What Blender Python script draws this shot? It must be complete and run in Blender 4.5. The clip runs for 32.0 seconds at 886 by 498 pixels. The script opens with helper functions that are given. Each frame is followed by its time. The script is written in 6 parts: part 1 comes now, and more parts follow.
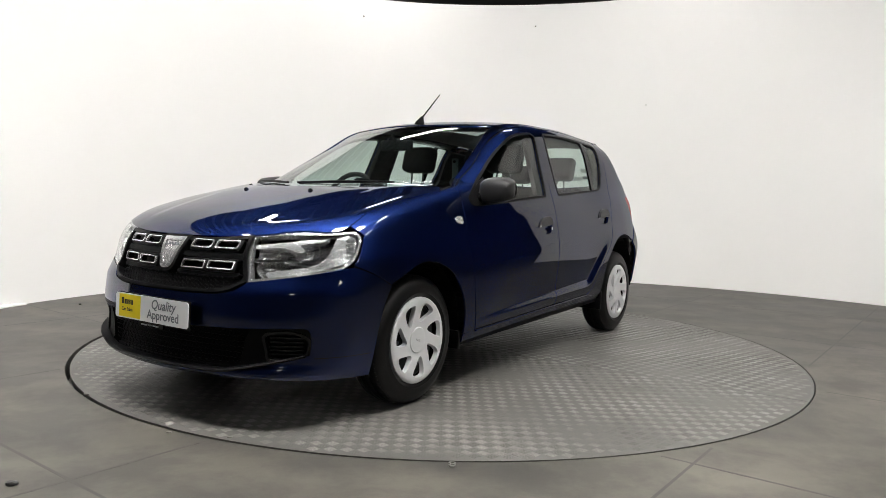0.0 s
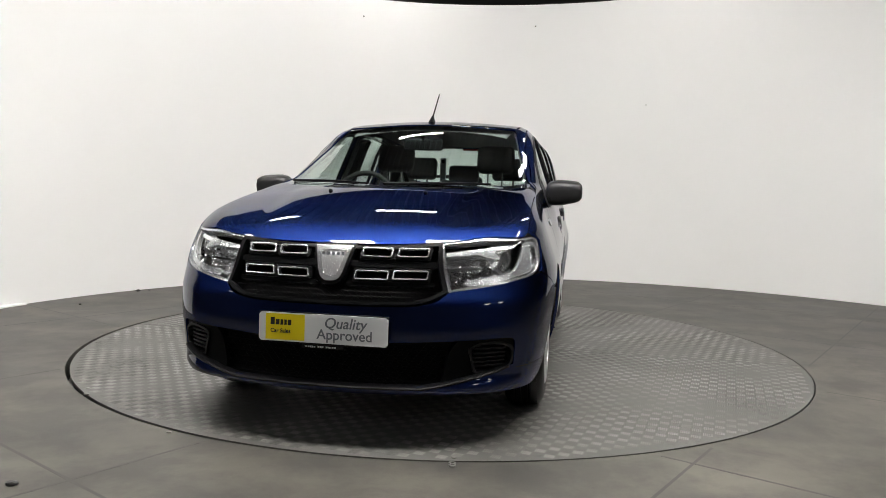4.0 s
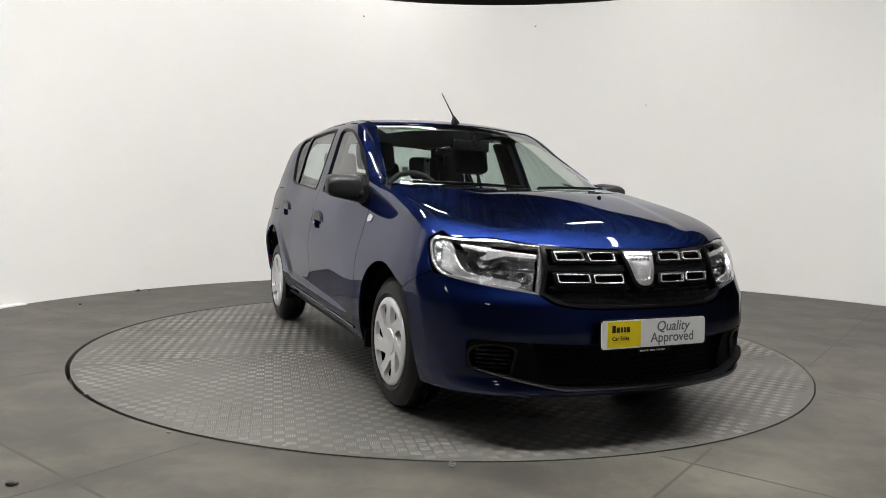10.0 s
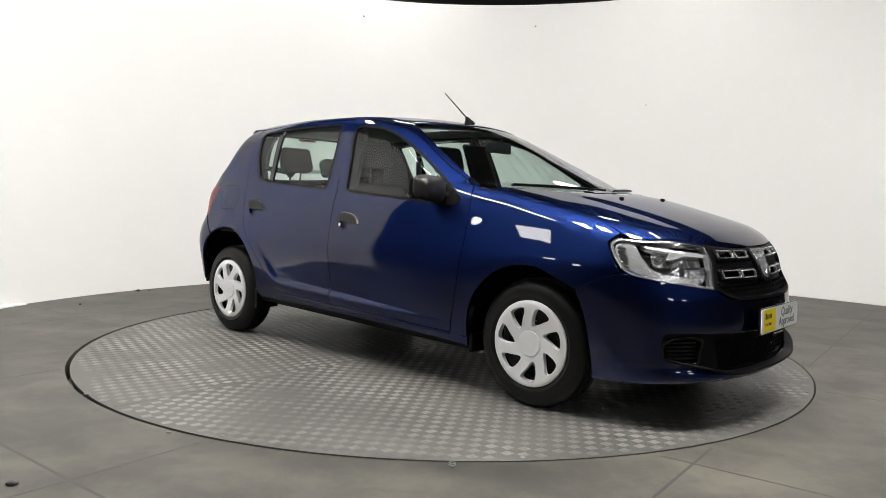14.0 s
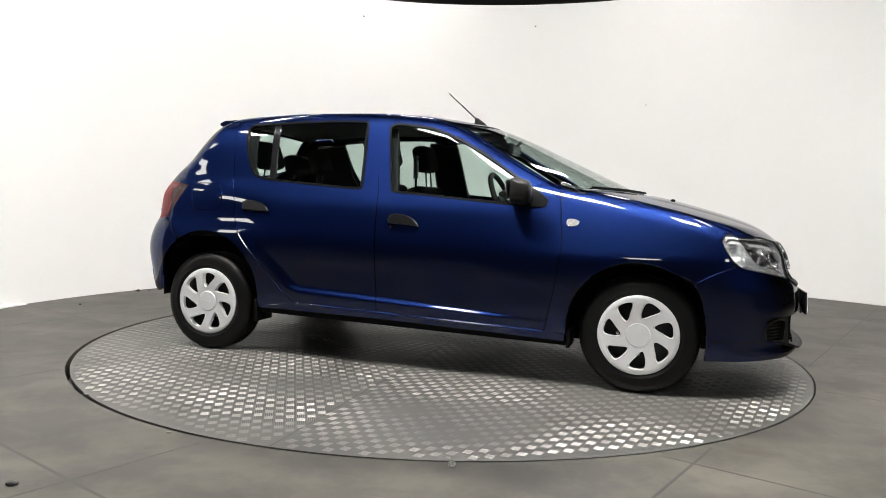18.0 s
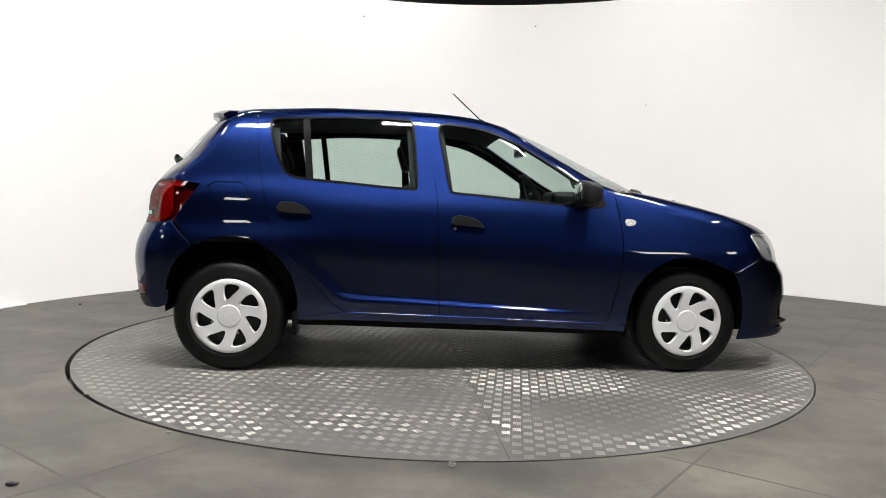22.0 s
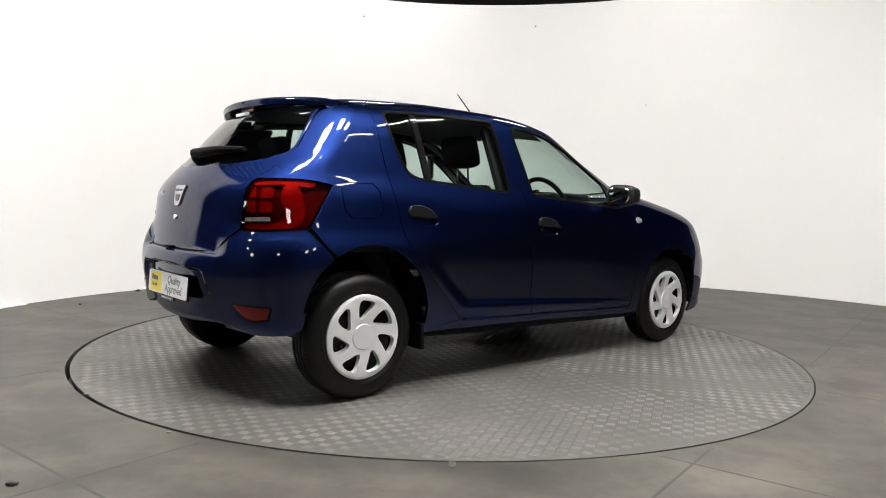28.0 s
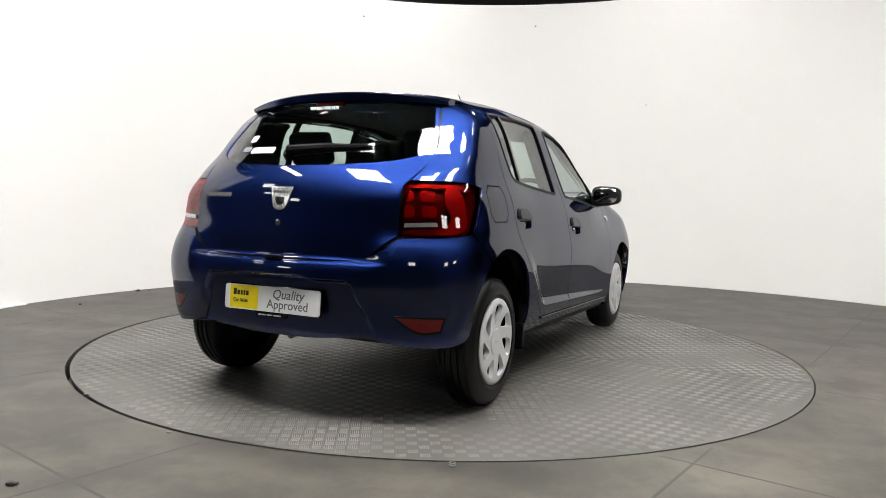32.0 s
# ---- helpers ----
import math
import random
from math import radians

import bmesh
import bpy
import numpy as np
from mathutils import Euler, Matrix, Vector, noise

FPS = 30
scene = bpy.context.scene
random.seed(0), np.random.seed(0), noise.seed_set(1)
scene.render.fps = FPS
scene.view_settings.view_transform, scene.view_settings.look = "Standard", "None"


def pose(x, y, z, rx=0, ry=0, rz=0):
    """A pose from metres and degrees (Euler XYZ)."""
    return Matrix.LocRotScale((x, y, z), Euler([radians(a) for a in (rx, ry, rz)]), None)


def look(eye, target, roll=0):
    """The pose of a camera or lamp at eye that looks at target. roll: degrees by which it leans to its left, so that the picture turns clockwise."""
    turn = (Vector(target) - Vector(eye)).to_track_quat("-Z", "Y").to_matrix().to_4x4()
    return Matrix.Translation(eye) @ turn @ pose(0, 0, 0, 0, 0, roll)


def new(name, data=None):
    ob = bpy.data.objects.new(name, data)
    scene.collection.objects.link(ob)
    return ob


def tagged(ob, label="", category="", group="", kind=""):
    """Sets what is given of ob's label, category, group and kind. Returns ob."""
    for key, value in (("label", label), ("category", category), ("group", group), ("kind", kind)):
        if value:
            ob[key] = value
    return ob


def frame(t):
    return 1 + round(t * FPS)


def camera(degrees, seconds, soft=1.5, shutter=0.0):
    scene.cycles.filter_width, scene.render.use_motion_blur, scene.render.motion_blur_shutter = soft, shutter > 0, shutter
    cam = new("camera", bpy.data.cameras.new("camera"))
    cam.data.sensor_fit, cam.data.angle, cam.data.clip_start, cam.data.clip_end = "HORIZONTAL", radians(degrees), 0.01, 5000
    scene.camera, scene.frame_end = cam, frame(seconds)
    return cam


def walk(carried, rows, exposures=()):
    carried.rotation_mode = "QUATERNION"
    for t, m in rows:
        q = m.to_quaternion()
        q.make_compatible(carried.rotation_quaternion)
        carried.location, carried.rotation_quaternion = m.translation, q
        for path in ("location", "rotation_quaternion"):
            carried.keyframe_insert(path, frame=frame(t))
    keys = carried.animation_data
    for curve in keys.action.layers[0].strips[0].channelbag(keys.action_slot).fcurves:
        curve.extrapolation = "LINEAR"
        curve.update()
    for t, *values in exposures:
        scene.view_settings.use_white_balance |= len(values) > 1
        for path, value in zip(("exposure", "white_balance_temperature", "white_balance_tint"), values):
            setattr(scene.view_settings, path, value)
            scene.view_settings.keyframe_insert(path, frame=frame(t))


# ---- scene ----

# ---- camera ----
EYE = (0.0, -4.8706, 0.9564)
PAN, TILT, ROLL = radians(-0.154), radians(3.764), 1.495
AIM = (EYE[0] + math.sin(PAN) * math.cos(TILT), EYE[1] + math.cos(PAN) * math.cos(TILT), EYE[2] - math.sin(TILT))
cam = camera(63.34, 32.0, soft=0.6)
walk(cam, [(0.0, look(EYE, AIM, ROLL)), (32.0, look(EYE, AIM, ROLL))],
     exposures=[(0.0, 0.54), (3.0, 0.40), (6.0, 0.38), (9.0, 0.31), (13.0, 0.50), (17.0, 0.60), (20.0, 0.66), (32.0, 0.64)])
# turn of the table, in degrees, by seconds
TURN = [(0, -123.91), (1, -118.14), (2, -112.2), (3, -106.45), (4, -100.6), (5, -94.8), (6, -88.99), (7, -83.15), (8, -77.3), (9, -71.47),
        (10, -65.55), (11, -59.65), (12, -53.75), (13, -47.85), (14, -41.85), (15, -35.9), (16, -29.95), (17, -23.95), (18, -18.08), (19, -12.2),
        (20, -6.31), (21, -0.42), (22, 5.44), (23, 11.31), (24, 17.32), (25, 23.33), (26, 29.17), (27, 35.0), (28, 40.86), (29, 46.83),
        (30, 52.8), (31, 58.68), (32, 64.57)]
CX, CY = -0.0374, 0.0608      # the table's centre in the car's own space
R_TABLE = 2.268

# ---- light ----
world = bpy.data.worlds.new("world")
scene.world = world
world.use_nodes = True
world.node_tree.nodes["Background"].inputs[0].default_value = (0.6, 0.65, 0.7, 1)
world.node_tree.nodes["Background"].inputs[1].default_value = 0.005

# ---- materials ----
def tree(name):
    m = bpy.data.materials.new(name)
    m.use_nodes = True
    n = m.node_tree.nodes
    return m, n, m.node_tree.links, n["Principled BSDF"]


def rgba(c):
    return (c[0], c[1], c[2], 1)


def plain(name, color, rough=0.5, metal=0.0, grain=0.0, scale=200.0, bump=0.0, coat=0.0, spec=0.5, stain=0.0, stain_scale=3.0):
    """A principled surface with fine grain and slow stains on its colour and gloss."""
    m, n, l, b = tree(name)
    b.inputs["Base Color"].default_value = rgba(color)
    b.inputs["Roughness"].default_value = rough
    b.inputs["Metallic"].default_value = metal
    b.inputs["Coat Weight"].default_value = coat
    b.inputs["Coat Roughness"].default_value = 0.03
    b.inputs["Specular IOR Level"].default_value = spec
    tc = n.new("ShaderNodeTexCoord")
    if grain or bump:
        t = n.new("ShaderNodeTexNoise")
        t.inputs["Scale"].default_value = scale
        t.inputs["Detail"].default_value = 4
        l.new(tc.outputs["Object"], t.inputs["Vector"])
        if grain:
            r = n.new("ShaderNodeMapRange")
            r.inputs["To Min"].default_value, r.inputs["To Max"].default_value = max(0.02, rough - grain), min(1, rough + grain)
            l.new(t.outputs["Fac"], r.inputs["Value"])
            l.new(r.outputs["Result"], b.inputs["Roughness"])
        if bump:
            bp = n.new("ShaderNodeBump")
            bp.inputs["Strength"].default_value, bp.inputs["Distance"].default_value = bump, 0.002
            l.new(t.outputs["Fac"], bp.inputs["Height"])
            l.new(bp.outputs["Normal"], b.inputs["Normal"])
    if stain:
        s = n.new("ShaderNodeTexNoise")
        s.inputs["Scale"].default_value, s.inputs["Detail"].default_value = stain_scale, 6
        l.new(tc.outputs["Object"], s.inputs["Vector"])
        mx = n.new("ShaderNodeMix")
        mx.data_type = "RGBA"
        mx.inputs["A"].default_value = rgba([c * (1 - stain) for c in color])
        mx.inputs["B"].default_value = rgba([min(1, c * (1 + stain)) for c in color])
        l.new(s.outputs["Fac"], mx.inputs["Factor"])
        l.new(mx.outputs["Result"], b.inputs["Base Color"])
    return m


def glow(name, color, strength):
    m, n, l, b = tree(name)
    b.inputs["Base Color"].default_value = rgba(color)
    b.inputs["Emission Color"].default_value = rgba(color)
    b.inputs["Emission Strength"].default_value = strength
    return m


def car_paint():
    """Metallic flakes under a clear coat: a broad blue lobe below a sharp, Fresnel-weighted gloss."""
    m, n, l, b = tree("blue_metallic_paint")
    n.remove(b)
    tc = n.new("ShaderNodeTexCoord")
    v = n.new("ShaderNodeTexVoronoi")
    v.inputs["Scale"].default_value = 900
    l.new(tc.outputs["Object"], v.inputs["Vector"])
    r = n.new("ShaderNodeMix")
    r.data_type = "RGBA"
    r.inputs["A"].default_value = (0.0030, 0.0076, 0.038, 1)
    r.inputs["B"].default_value = (0.0078, 0.0198, 0.098, 1)
    l.new(v.outputs["Color"], r.inputs["Factor"])
    flake = n.new("ShaderNodeBsdfGlossy")
    flake.distribution = "BECKMANN"
    flake.inputs["Roughness"].default_value = 0.48
    l.new(r.outputs["Result"], flake.inputs["Color"])
    w = n.new("ShaderNodeTexNoise")
    w.inputs["Scale"].default_value = 5
    w.inputs["Detail"].default_value = 1
    l.new(tc.outputs["Object"], w.inputs["Vector"])
    bp = n.new("ShaderNodeBump")
    bp.inputs["Strength"].default_value, bp.inputs["Distance"].default_value = 0.02, 0.004
    l.new(w.outputs["Fac"], bp.inputs["Height"])
    coat = n.new("ShaderNodeBsdfGlossy")
    coat.inputs["Roughness"].default_value = 0.02
    l.new(bp.outputs["Normal"], coat.inputs["Normal"])
    f = n.new("ShaderNodeFresnel")
    f.inputs["IOR"].default_value = 1.52
    x = n.new("ShaderNodeMixShader")
    l.new(f.outputs[0], x.inputs["Fac"])
    l.new(flake.outputs[0], x.inputs[1])
    l.new(coat.outputs[0], x.inputs[2])
    l.new(x.outputs[0], n["Material Output"].inputs["Surface"])
    return m


def glass(name, tint, clear=0.9, rough=0.0, edge=0.92):
    """Thin sheet glass: tinted transparency under a Fresnel gloss."""
    m, n, l, b = tree(name)
    n.remove(b)
    out = n["Material Output"]
    t = n.new("ShaderNodeBsdfTransparent")
    t.inputs["Color"].default_value = rgba([c * clear for c in tint])
    g = n.new("ShaderNodeBsdfGlossy")
    g.inputs["Roughness"].default_value = rough
    w = n.new("ShaderNodeLayerWeight")
    w.inputs["Blend"].default_value = 0.5
    q = n.new("ShaderNodeMath")
    q.operation = "POWER"
    q.inputs[1].default_value = 4.2
    l.new(w.outputs["Facing"], q.inputs[0])
    f = n.new("ShaderNodeMath")
    f.operation = "MULTIPLY_ADD"
    f.inputs[1].default_value, f.inputs[2].default_value = edge, 0.05
    l.new(q.outputs[0], f.inputs[0])
    x = n.new("ShaderNodeMixShader")
    l.new(f.outputs[0], x.inputs["Fac"])
    l.new(t.outputs[0], x.inputs[1])
    l.new(g.outputs[0], x.inputs[2])
    l.new(x.outputs[0], out.inputs["Surface"])
    return m


def floor_paint():
    m, n, l, b = tree("grey_floor_paint")
    tc = n.new("ShaderNodeTexCoord")
    a = n.new("ShaderNodeTexNoise")
    a.inputs["Scale"].default_value, a.inputs["Detail"].default_value = 1.1, 8
    l.new(tc.outputs["Object"], a.inputs["Vector"])
    mp = n.new("ShaderNodeMapping")
    mp.inputs["Scale"].default_value = (0.7, 1.5, 1.0)
    mp.inputs["Rotation"].default_value = (0, 0, radians(-35))
    l.new(tc.outputs["Object"], mp.inputs["Vector"])
    s = n.new("ShaderNodeTexNoise")
    s.inputs["Scale"].default_value, s.inputs["Detail"].default_value = 1.6, 7
    l.new(mp.outputs["Vector"], s.inputs["Vector"])
    add = n.new("ShaderNodeMath")
    add.operation = "MULTIPLY_ADD"
    add.inputs[1].default_value = 0.5
    l.new(a.outputs["Fac"], add.inputs[0])
    half = n.new("ShaderNodeMath")
    half.operation = "MULTIPLY"
    half.inputs[1].default_value = 0.5
    l.new(s.outputs["Fac"], half.inputs[0])
    l.new(half.outputs[0], add.inputs[2])
    c = n.new("ShaderNodeValToRGB")
    c.color_ramp.elements[0].position, c.color_ramp.elements[0].color = 0.38, (0.044, 0.0422, 0.0385, 1)
    c.color_ramp.elements[1].position, c.color_ramp.elements[1].color = 0.62, (0.094, 0.0890, 0.0795, 1)
    l.new(add.outputs[0], c.inputs["Fac"])
    # brown scuffs and pale worn spots over the paint
    d = n.new("ShaderNodeTexNoise")
    d.inputs["Scale"].default_value, d.inputs["Detail"].default_value, d.inputs["Roughness"].default_value = 2.7, 10, 0.68
    d.inputs["Distortion"].default_value = 0.2
    l.new(tc.outputs["Object"], d.inputs["Vector"])
    dr = n.new("ShaderNodeValToRGB")
    dr.color_ramp.elements[0].position, dr.color_ramp.elements[0].color = 0.42, (0.46, 0.445, 0.42, 1)
    dr.color_ramp.elements[1].position, dr.color_ramp.elements[1].color = 0.60, (1.25, 1.20, 1.09, 1)
    l.new(d.outputs["Fac"], dr.inputs["Fac"])
    mu = n.new("ShaderNodeMix")
    mu.data_type, mu.blend_type = "RGBA", "MULTIPLY"
    mu.inputs["Factor"].default_value = 0.6
    l.new(c.outputs["Color"], mu.inputs["A"])
    l.new(dr.outputs["Color"], mu.inputs["B"])
    l.new(mu.outputs["Result"], b.inputs["Base Color"])
    r = n.new("ShaderNodeMapRange")
    r.inputs["To Min"].default_value, r.inputs["To Max"].default_value = 0.38, 0.62
    l.new(a.outputs["Fac"], r.inputs["Value"])
    l.new(r.outputs["Result"], b.inputs["Roughness"])
    b.inputs["Specular IOR Level"].default_value = 0.3
    f = n.new("ShaderNodeTexNoise")
    f.inputs["Scale"].default_value = 160
    l.new(tc.outputs["Object"], f.inputs["Vector"])
    bp = n.new("ShaderNodeBump")
    bp.inputs["Strength"].default_value, bp.inputs["Distance"].default_value = 0.12, 0.002
    l.new(f.outputs["Fac"], bp.inputs["Height"])
    l.new(bp.outputs["Normal"], b.inputs["Normal"])
    return m


def worn_steel():
    m, n, l, b = tree("worn_tread_plate")
    tc = n.new("ShaderNodeTexCoord")
    a = n.new("ShaderNodeTexNoise")
    a.inputs["Scale"].default_value, a.inputs["Detail"].default_value = 2.2, 8
    l.new(tc.outputs["Object"], a.inputs["Vector"])
    c = n.new("ShaderNodeValToRGB")
    c.color_ramp.elements[0].position, c.color_ramp.elements[0].color = 0.25, (0.072, 0.070, 0.064, 1)
    c.color_ramp.elements[1].position, c.color_ramp.elements[1].color = 0.75, (0.120, 0.116, 0.107, 1)
    l.new(a.outputs["Fac"], c.inputs["Fac"])
    l.new(c.outputs["Color"], b.inputs["Base Color"])
    b.inputs["Metallic"].default_value = 0.4
    r = n.new("ShaderNodeMapRange")
    r.inputs["To Min"].default_value, r.inputs["To Max"].default_value = 0.36, 0.6
    l.new(a.outputs["Fac"], r.inputs["Value"])
    l.new(r.outputs["Result"], b.inputs["Roughness"])
    return m


def tread_tops():
    """Raised bars: rubbed bright in places, dull and dirty in others, group by group."""
    m, n, l, b = tree("worn_tread_tops")
    tc = n.new("ShaderNodeTexCoord")
    a = n.new("ShaderNodeTexNoise")
    a.inputs["Scale"].default_value, a.inputs["Detail"].default_value, a.inputs["Roughness"].default_value = 2.0, 4, 0.5
    l.new(tc.outputs["Object"], a.inputs["Vector"])
    v = n.new("ShaderNodeTexVoronoi")
    v.inputs["Scale"].default_value = 19
    l.new(tc.outputs["Object"], v.inputs["Vector"])
    mx = n.new("ShaderNodeMath")
    mx.operation = "MULTIPLY_ADD"
    mx.inputs[1].default_value = 0.10
    g = n.new("ShaderNodeSeparateColor")
    l.new(v.outputs["Color"], g.inputs["Color"])
    l.new(g.outputs["Red"], mx.inputs[0])
    sc = n.new("ShaderNodeMath")
    sc.operation = "MULTIPLY"
    sc.inputs[1].default_value = 0.90
    l.new(a.outputs["Fac"], sc.inputs[0])
    l.new(sc.outputs[0], mx.inputs[2])
    c = n.new("ShaderNodeValToRGB")
    c.color_ramp.elements[0].position, c.color_ramp.elements[0].color = 0.36, (0.135, 0.131, 0.121, 1)
    c.color_ramp.elements[1].position, c.color_ramp.elements[1].color = 0.66, (0.265, 0.258, 0.240, 1)
    l.new(mx.outputs[0], c.inputs["Fac"])
    l.new(c.outputs["Color"], b.inputs["Base Color"])
    r = n.new("ShaderNodeMapRange")
    r.inputs["From Min"].default_value, r.inputs["From Max"].default_value = 0.35, 0.7
    r.inputs["To Min"].default_value, r.inputs["To Max"].default_value = 0.55, 0.28
    l.new(mx.outputs[0], r.inputs["Value"])
    l.new(r.outputs["Result"], b.inputs["Roughness"])
    b.inputs["Metallic"].default_value = 0.6
    return m


PAINT = car_paint()
WALL = plain("white_wall_paint", (0.86, 0.855, 0.845), 0.75, bump=0.05, scale=90, stain=0.03, stain_scale=0.7)
FLOOR = floor_paint()
STEEL = worn_steel()
DARK_DECK = plain("dark_roof_deck", (0.09, 0.09, 0.092), 0.5, stain=0.3)
DARK_WALL = plain("dark_grey_wall", (0.05, 0.05, 0.053), 0.8, stain=0.2, stain_scale=1.0)
BLACK = plain("black_plastic", (0.0045, 0.0045, 0.005), 0.42, grain=0.1, spec=0.07, bump=0.1, scale=600)
GRAINED = plain("grained_black_plastic", (0.008, 0.008, 0.0085), 0.42, grain=0.08, spec=0.32, bump=0.2, scale=700)
HANDLE_BLACK = plain("satin_black_plastic", (0.005, 0.005, 0.0055), 0.3, grain=0.05, spec=0.3)
GLOSS_BLACK = plain("gloss_black_plastic", (0.008, 0.008, 0.009), 0.12)
RUBBER = plain("tyre_rubber", (0.0028, 0.0028, 0.0028), 0.42, grain=0.10, spec=0.25, bump=0.12, scale=300, stain=0.25, stain_scale=6)
SEAL = plain("window_rubber", (0.003, 0.003, 0.003), 0.35, spec=0.08, grain=0.08)
SILVER = plain("silver_wheel_trim", (0.66, 0.665, 0.675), 0.33, metal=0.35, grain=0.06, scale=500)
CHROME = plain("chrome", (0.78, 0.79, 0.8), 0.1, metal=1.0, grain=0.03)
DARK_METAL = plain("dark_steel", (0.05, 0.05, 0.05), 0.5, metal=0.7, stain=0.3, stain_scale=20)
GLASS = glass("window_glass", (0.80, 0.90, 0.86))
LENS = glass("clear_lens", (0.97, 0.98, 0.98), 0.99, 0.0, 0.5)
CLOTH = plain("charcoal_seat_cloth", (0.012, 0.012, 0.013), 0.9, bump=0.4, scale=700, stain=0.15, stain_scale=10)
TRIM = plain("dark_cabin_plastic", (0.012, 0.012, 0.0125), 0.55, spec=0.25, grain=0.08, bump=0.15, scale=500)
LINER = plain("grey_headliner", (0.16, 0.16, 0.155), 0.95, bump=0.2, scale=500)
LAMP = glow("lamp_diffuser", (1.0, 0.975, 0.94), 86.0)
WALL_LAMP = glow("wall_lamp_diffuser", (1.0, 0.975, 0.94), 50.0)
DIM_LAMP = glow("dim_lamp_diffuser", (1.0, 0.985, 0.96), 11.0)
LAMP_HOUSING = plain("white_lamp_housing", (0.7, 0.7, 0.68), 0.5)
WHITE_PRINT = plain("white_plate", (0.72, 0.73, 0.74), 0.3)
YELLOW_PRINT = plain("yellow_print", (0.78, 0.62, 0.01), 0.35)
GREY_PRINT = plain("grey_print", (0.13, 0.14, 0.16), 0.4)
JOINT = plain("joint_filler", (0.034, 0.032, 0.029), 0.5, spec=0.3, stain=0.45, stain_scale=5)
TREAD = tread_tops()
INK = plain("black_print", (0.015, 0.015, 0.015), 0.4)


# ---- mesh helpers ----
def part(name, bm, material, parent, label="", shade=True):
    """Links a bmesh as one mesh object under a thing or a part."""
    me = bpy.data.meshes.new(name)
    bmesh.ops.recalc_face_normals(bm, faces=bm.faces)
    if shade:
        for f in bm.faces:
            f.smooth = True
        for e in bm.edges:
            if len(e.link_faces) == 2 and e.calc_face_angle(0) > 0.6:
                e.smooth = False
    bm.to_mesh(me)
    bm.free()
    me.materials.append(material)
    ob = new(name, me)
    if parent is not None:
        ob.parent = parent
    if label:
        tagged(ob, label)
    return ob


def box(bm, x0, x1, y0, y1, z0, z1, bevel=0.0, seg=2, m=None):
    t = Matrix.Translation(((x0 + x1) / 2, (y0 + y1) / 2, (z0 + z1) / 2)) @ Matrix.Diagonal((x1 - x0, y1 - y0, z1 - z0, 1))
    if m is not None:
        t = m @ t
    vs = bmesh.ops.create_cube(bm, size=1, matrix=t)["verts"]
    if bevel:
        es = list({e for v in vs for e in v.link_edges})
        bmesh.ops.bevel(bm, geom=es, offset=bevel, segments=seg, profile=0.6, affect="EDGES")
    return bm


def tube(bm, pts, r, sides=10, closed=False):
    """A round bar along points."""
    pts = [Vector(p) for p in pts]
    n = len(pts)
    rings = []
    for i, p in enumerate(pts):
        a = pts[(i - 1) % n] if closed or i else pts[0]
        b = pts[(i + 1) % n] if closed or i < n - 1 else pts[-1]
        d = (b - a).normalized()
        u = d.cross(Vector((0, 0, 1)) if abs(d.z) < 0.9 else Vector((0, 1, 0))).normalized()
        w = d.cross(u)
        rr = r[i] if isinstance(r, (list, tuple)) else r
        rings.append([bm.verts.new(p + rr * (math.cos(2 * math.pi * k / sides) * u + math.sin(2 * math.pi * k / sides) * w)) for k in range(sides)])
    for i in range(n if closed else n - 1):
        A, B = rings[i], rings[(i + 1) % n]
        for k in range(sides):
            bm.faces.new((A[k], A[(k + 1) % sides], B[(k + 1) % sides], B[k]))
    if not closed:
        bm.faces.new(rings[0][::-1])
        bm.faces.new(rings[-1])
    return bm


def lathe(bm, prof, steps, axis="y", arc=2 * math.pi):
    """Turns (radius, along) pairs round an axis."""
    rings = []
    for i in range(steps):
        a = arc * i / steps
        c, s = math.cos(a), math.sin(a)
        rings.append([bm.verts.new((r * c, h, r * s) if axis == "y" else (r * c, r * s, h)) for r, h in prof])
    for i in range(steps):
        A, B = rings[i], rings[(i + 1) % steps]
        for k in range(len(prof) - 1):
            bm.faces.new((A[k], B[k], B[k + 1], A[k + 1]))
    return bm


def prism(bm, poly, m, depth):
    """A flat outline (u, v), extruded by depth along its normal and set by m."""
    a = [bm.verts.new(m @ Vector((u, v, 0))) for u, v in poly]
    b = [bm.verts.new(m @ Vector((u, v, depth))) for u, v in poly]
    n = len(poly)
    bm.faces.new(a[::-1])
    bm.faces.new(b)
    for i in range(n):
        bm.faces.new((a[i], a[(i + 1) % n], b[(i + 1) % n], b[i]))
    return bm


# ---- room ----
WX, WY, WR, WALL_TOP, CEIL = 0.85, -0.23, 4.61, 3.48, 4.6


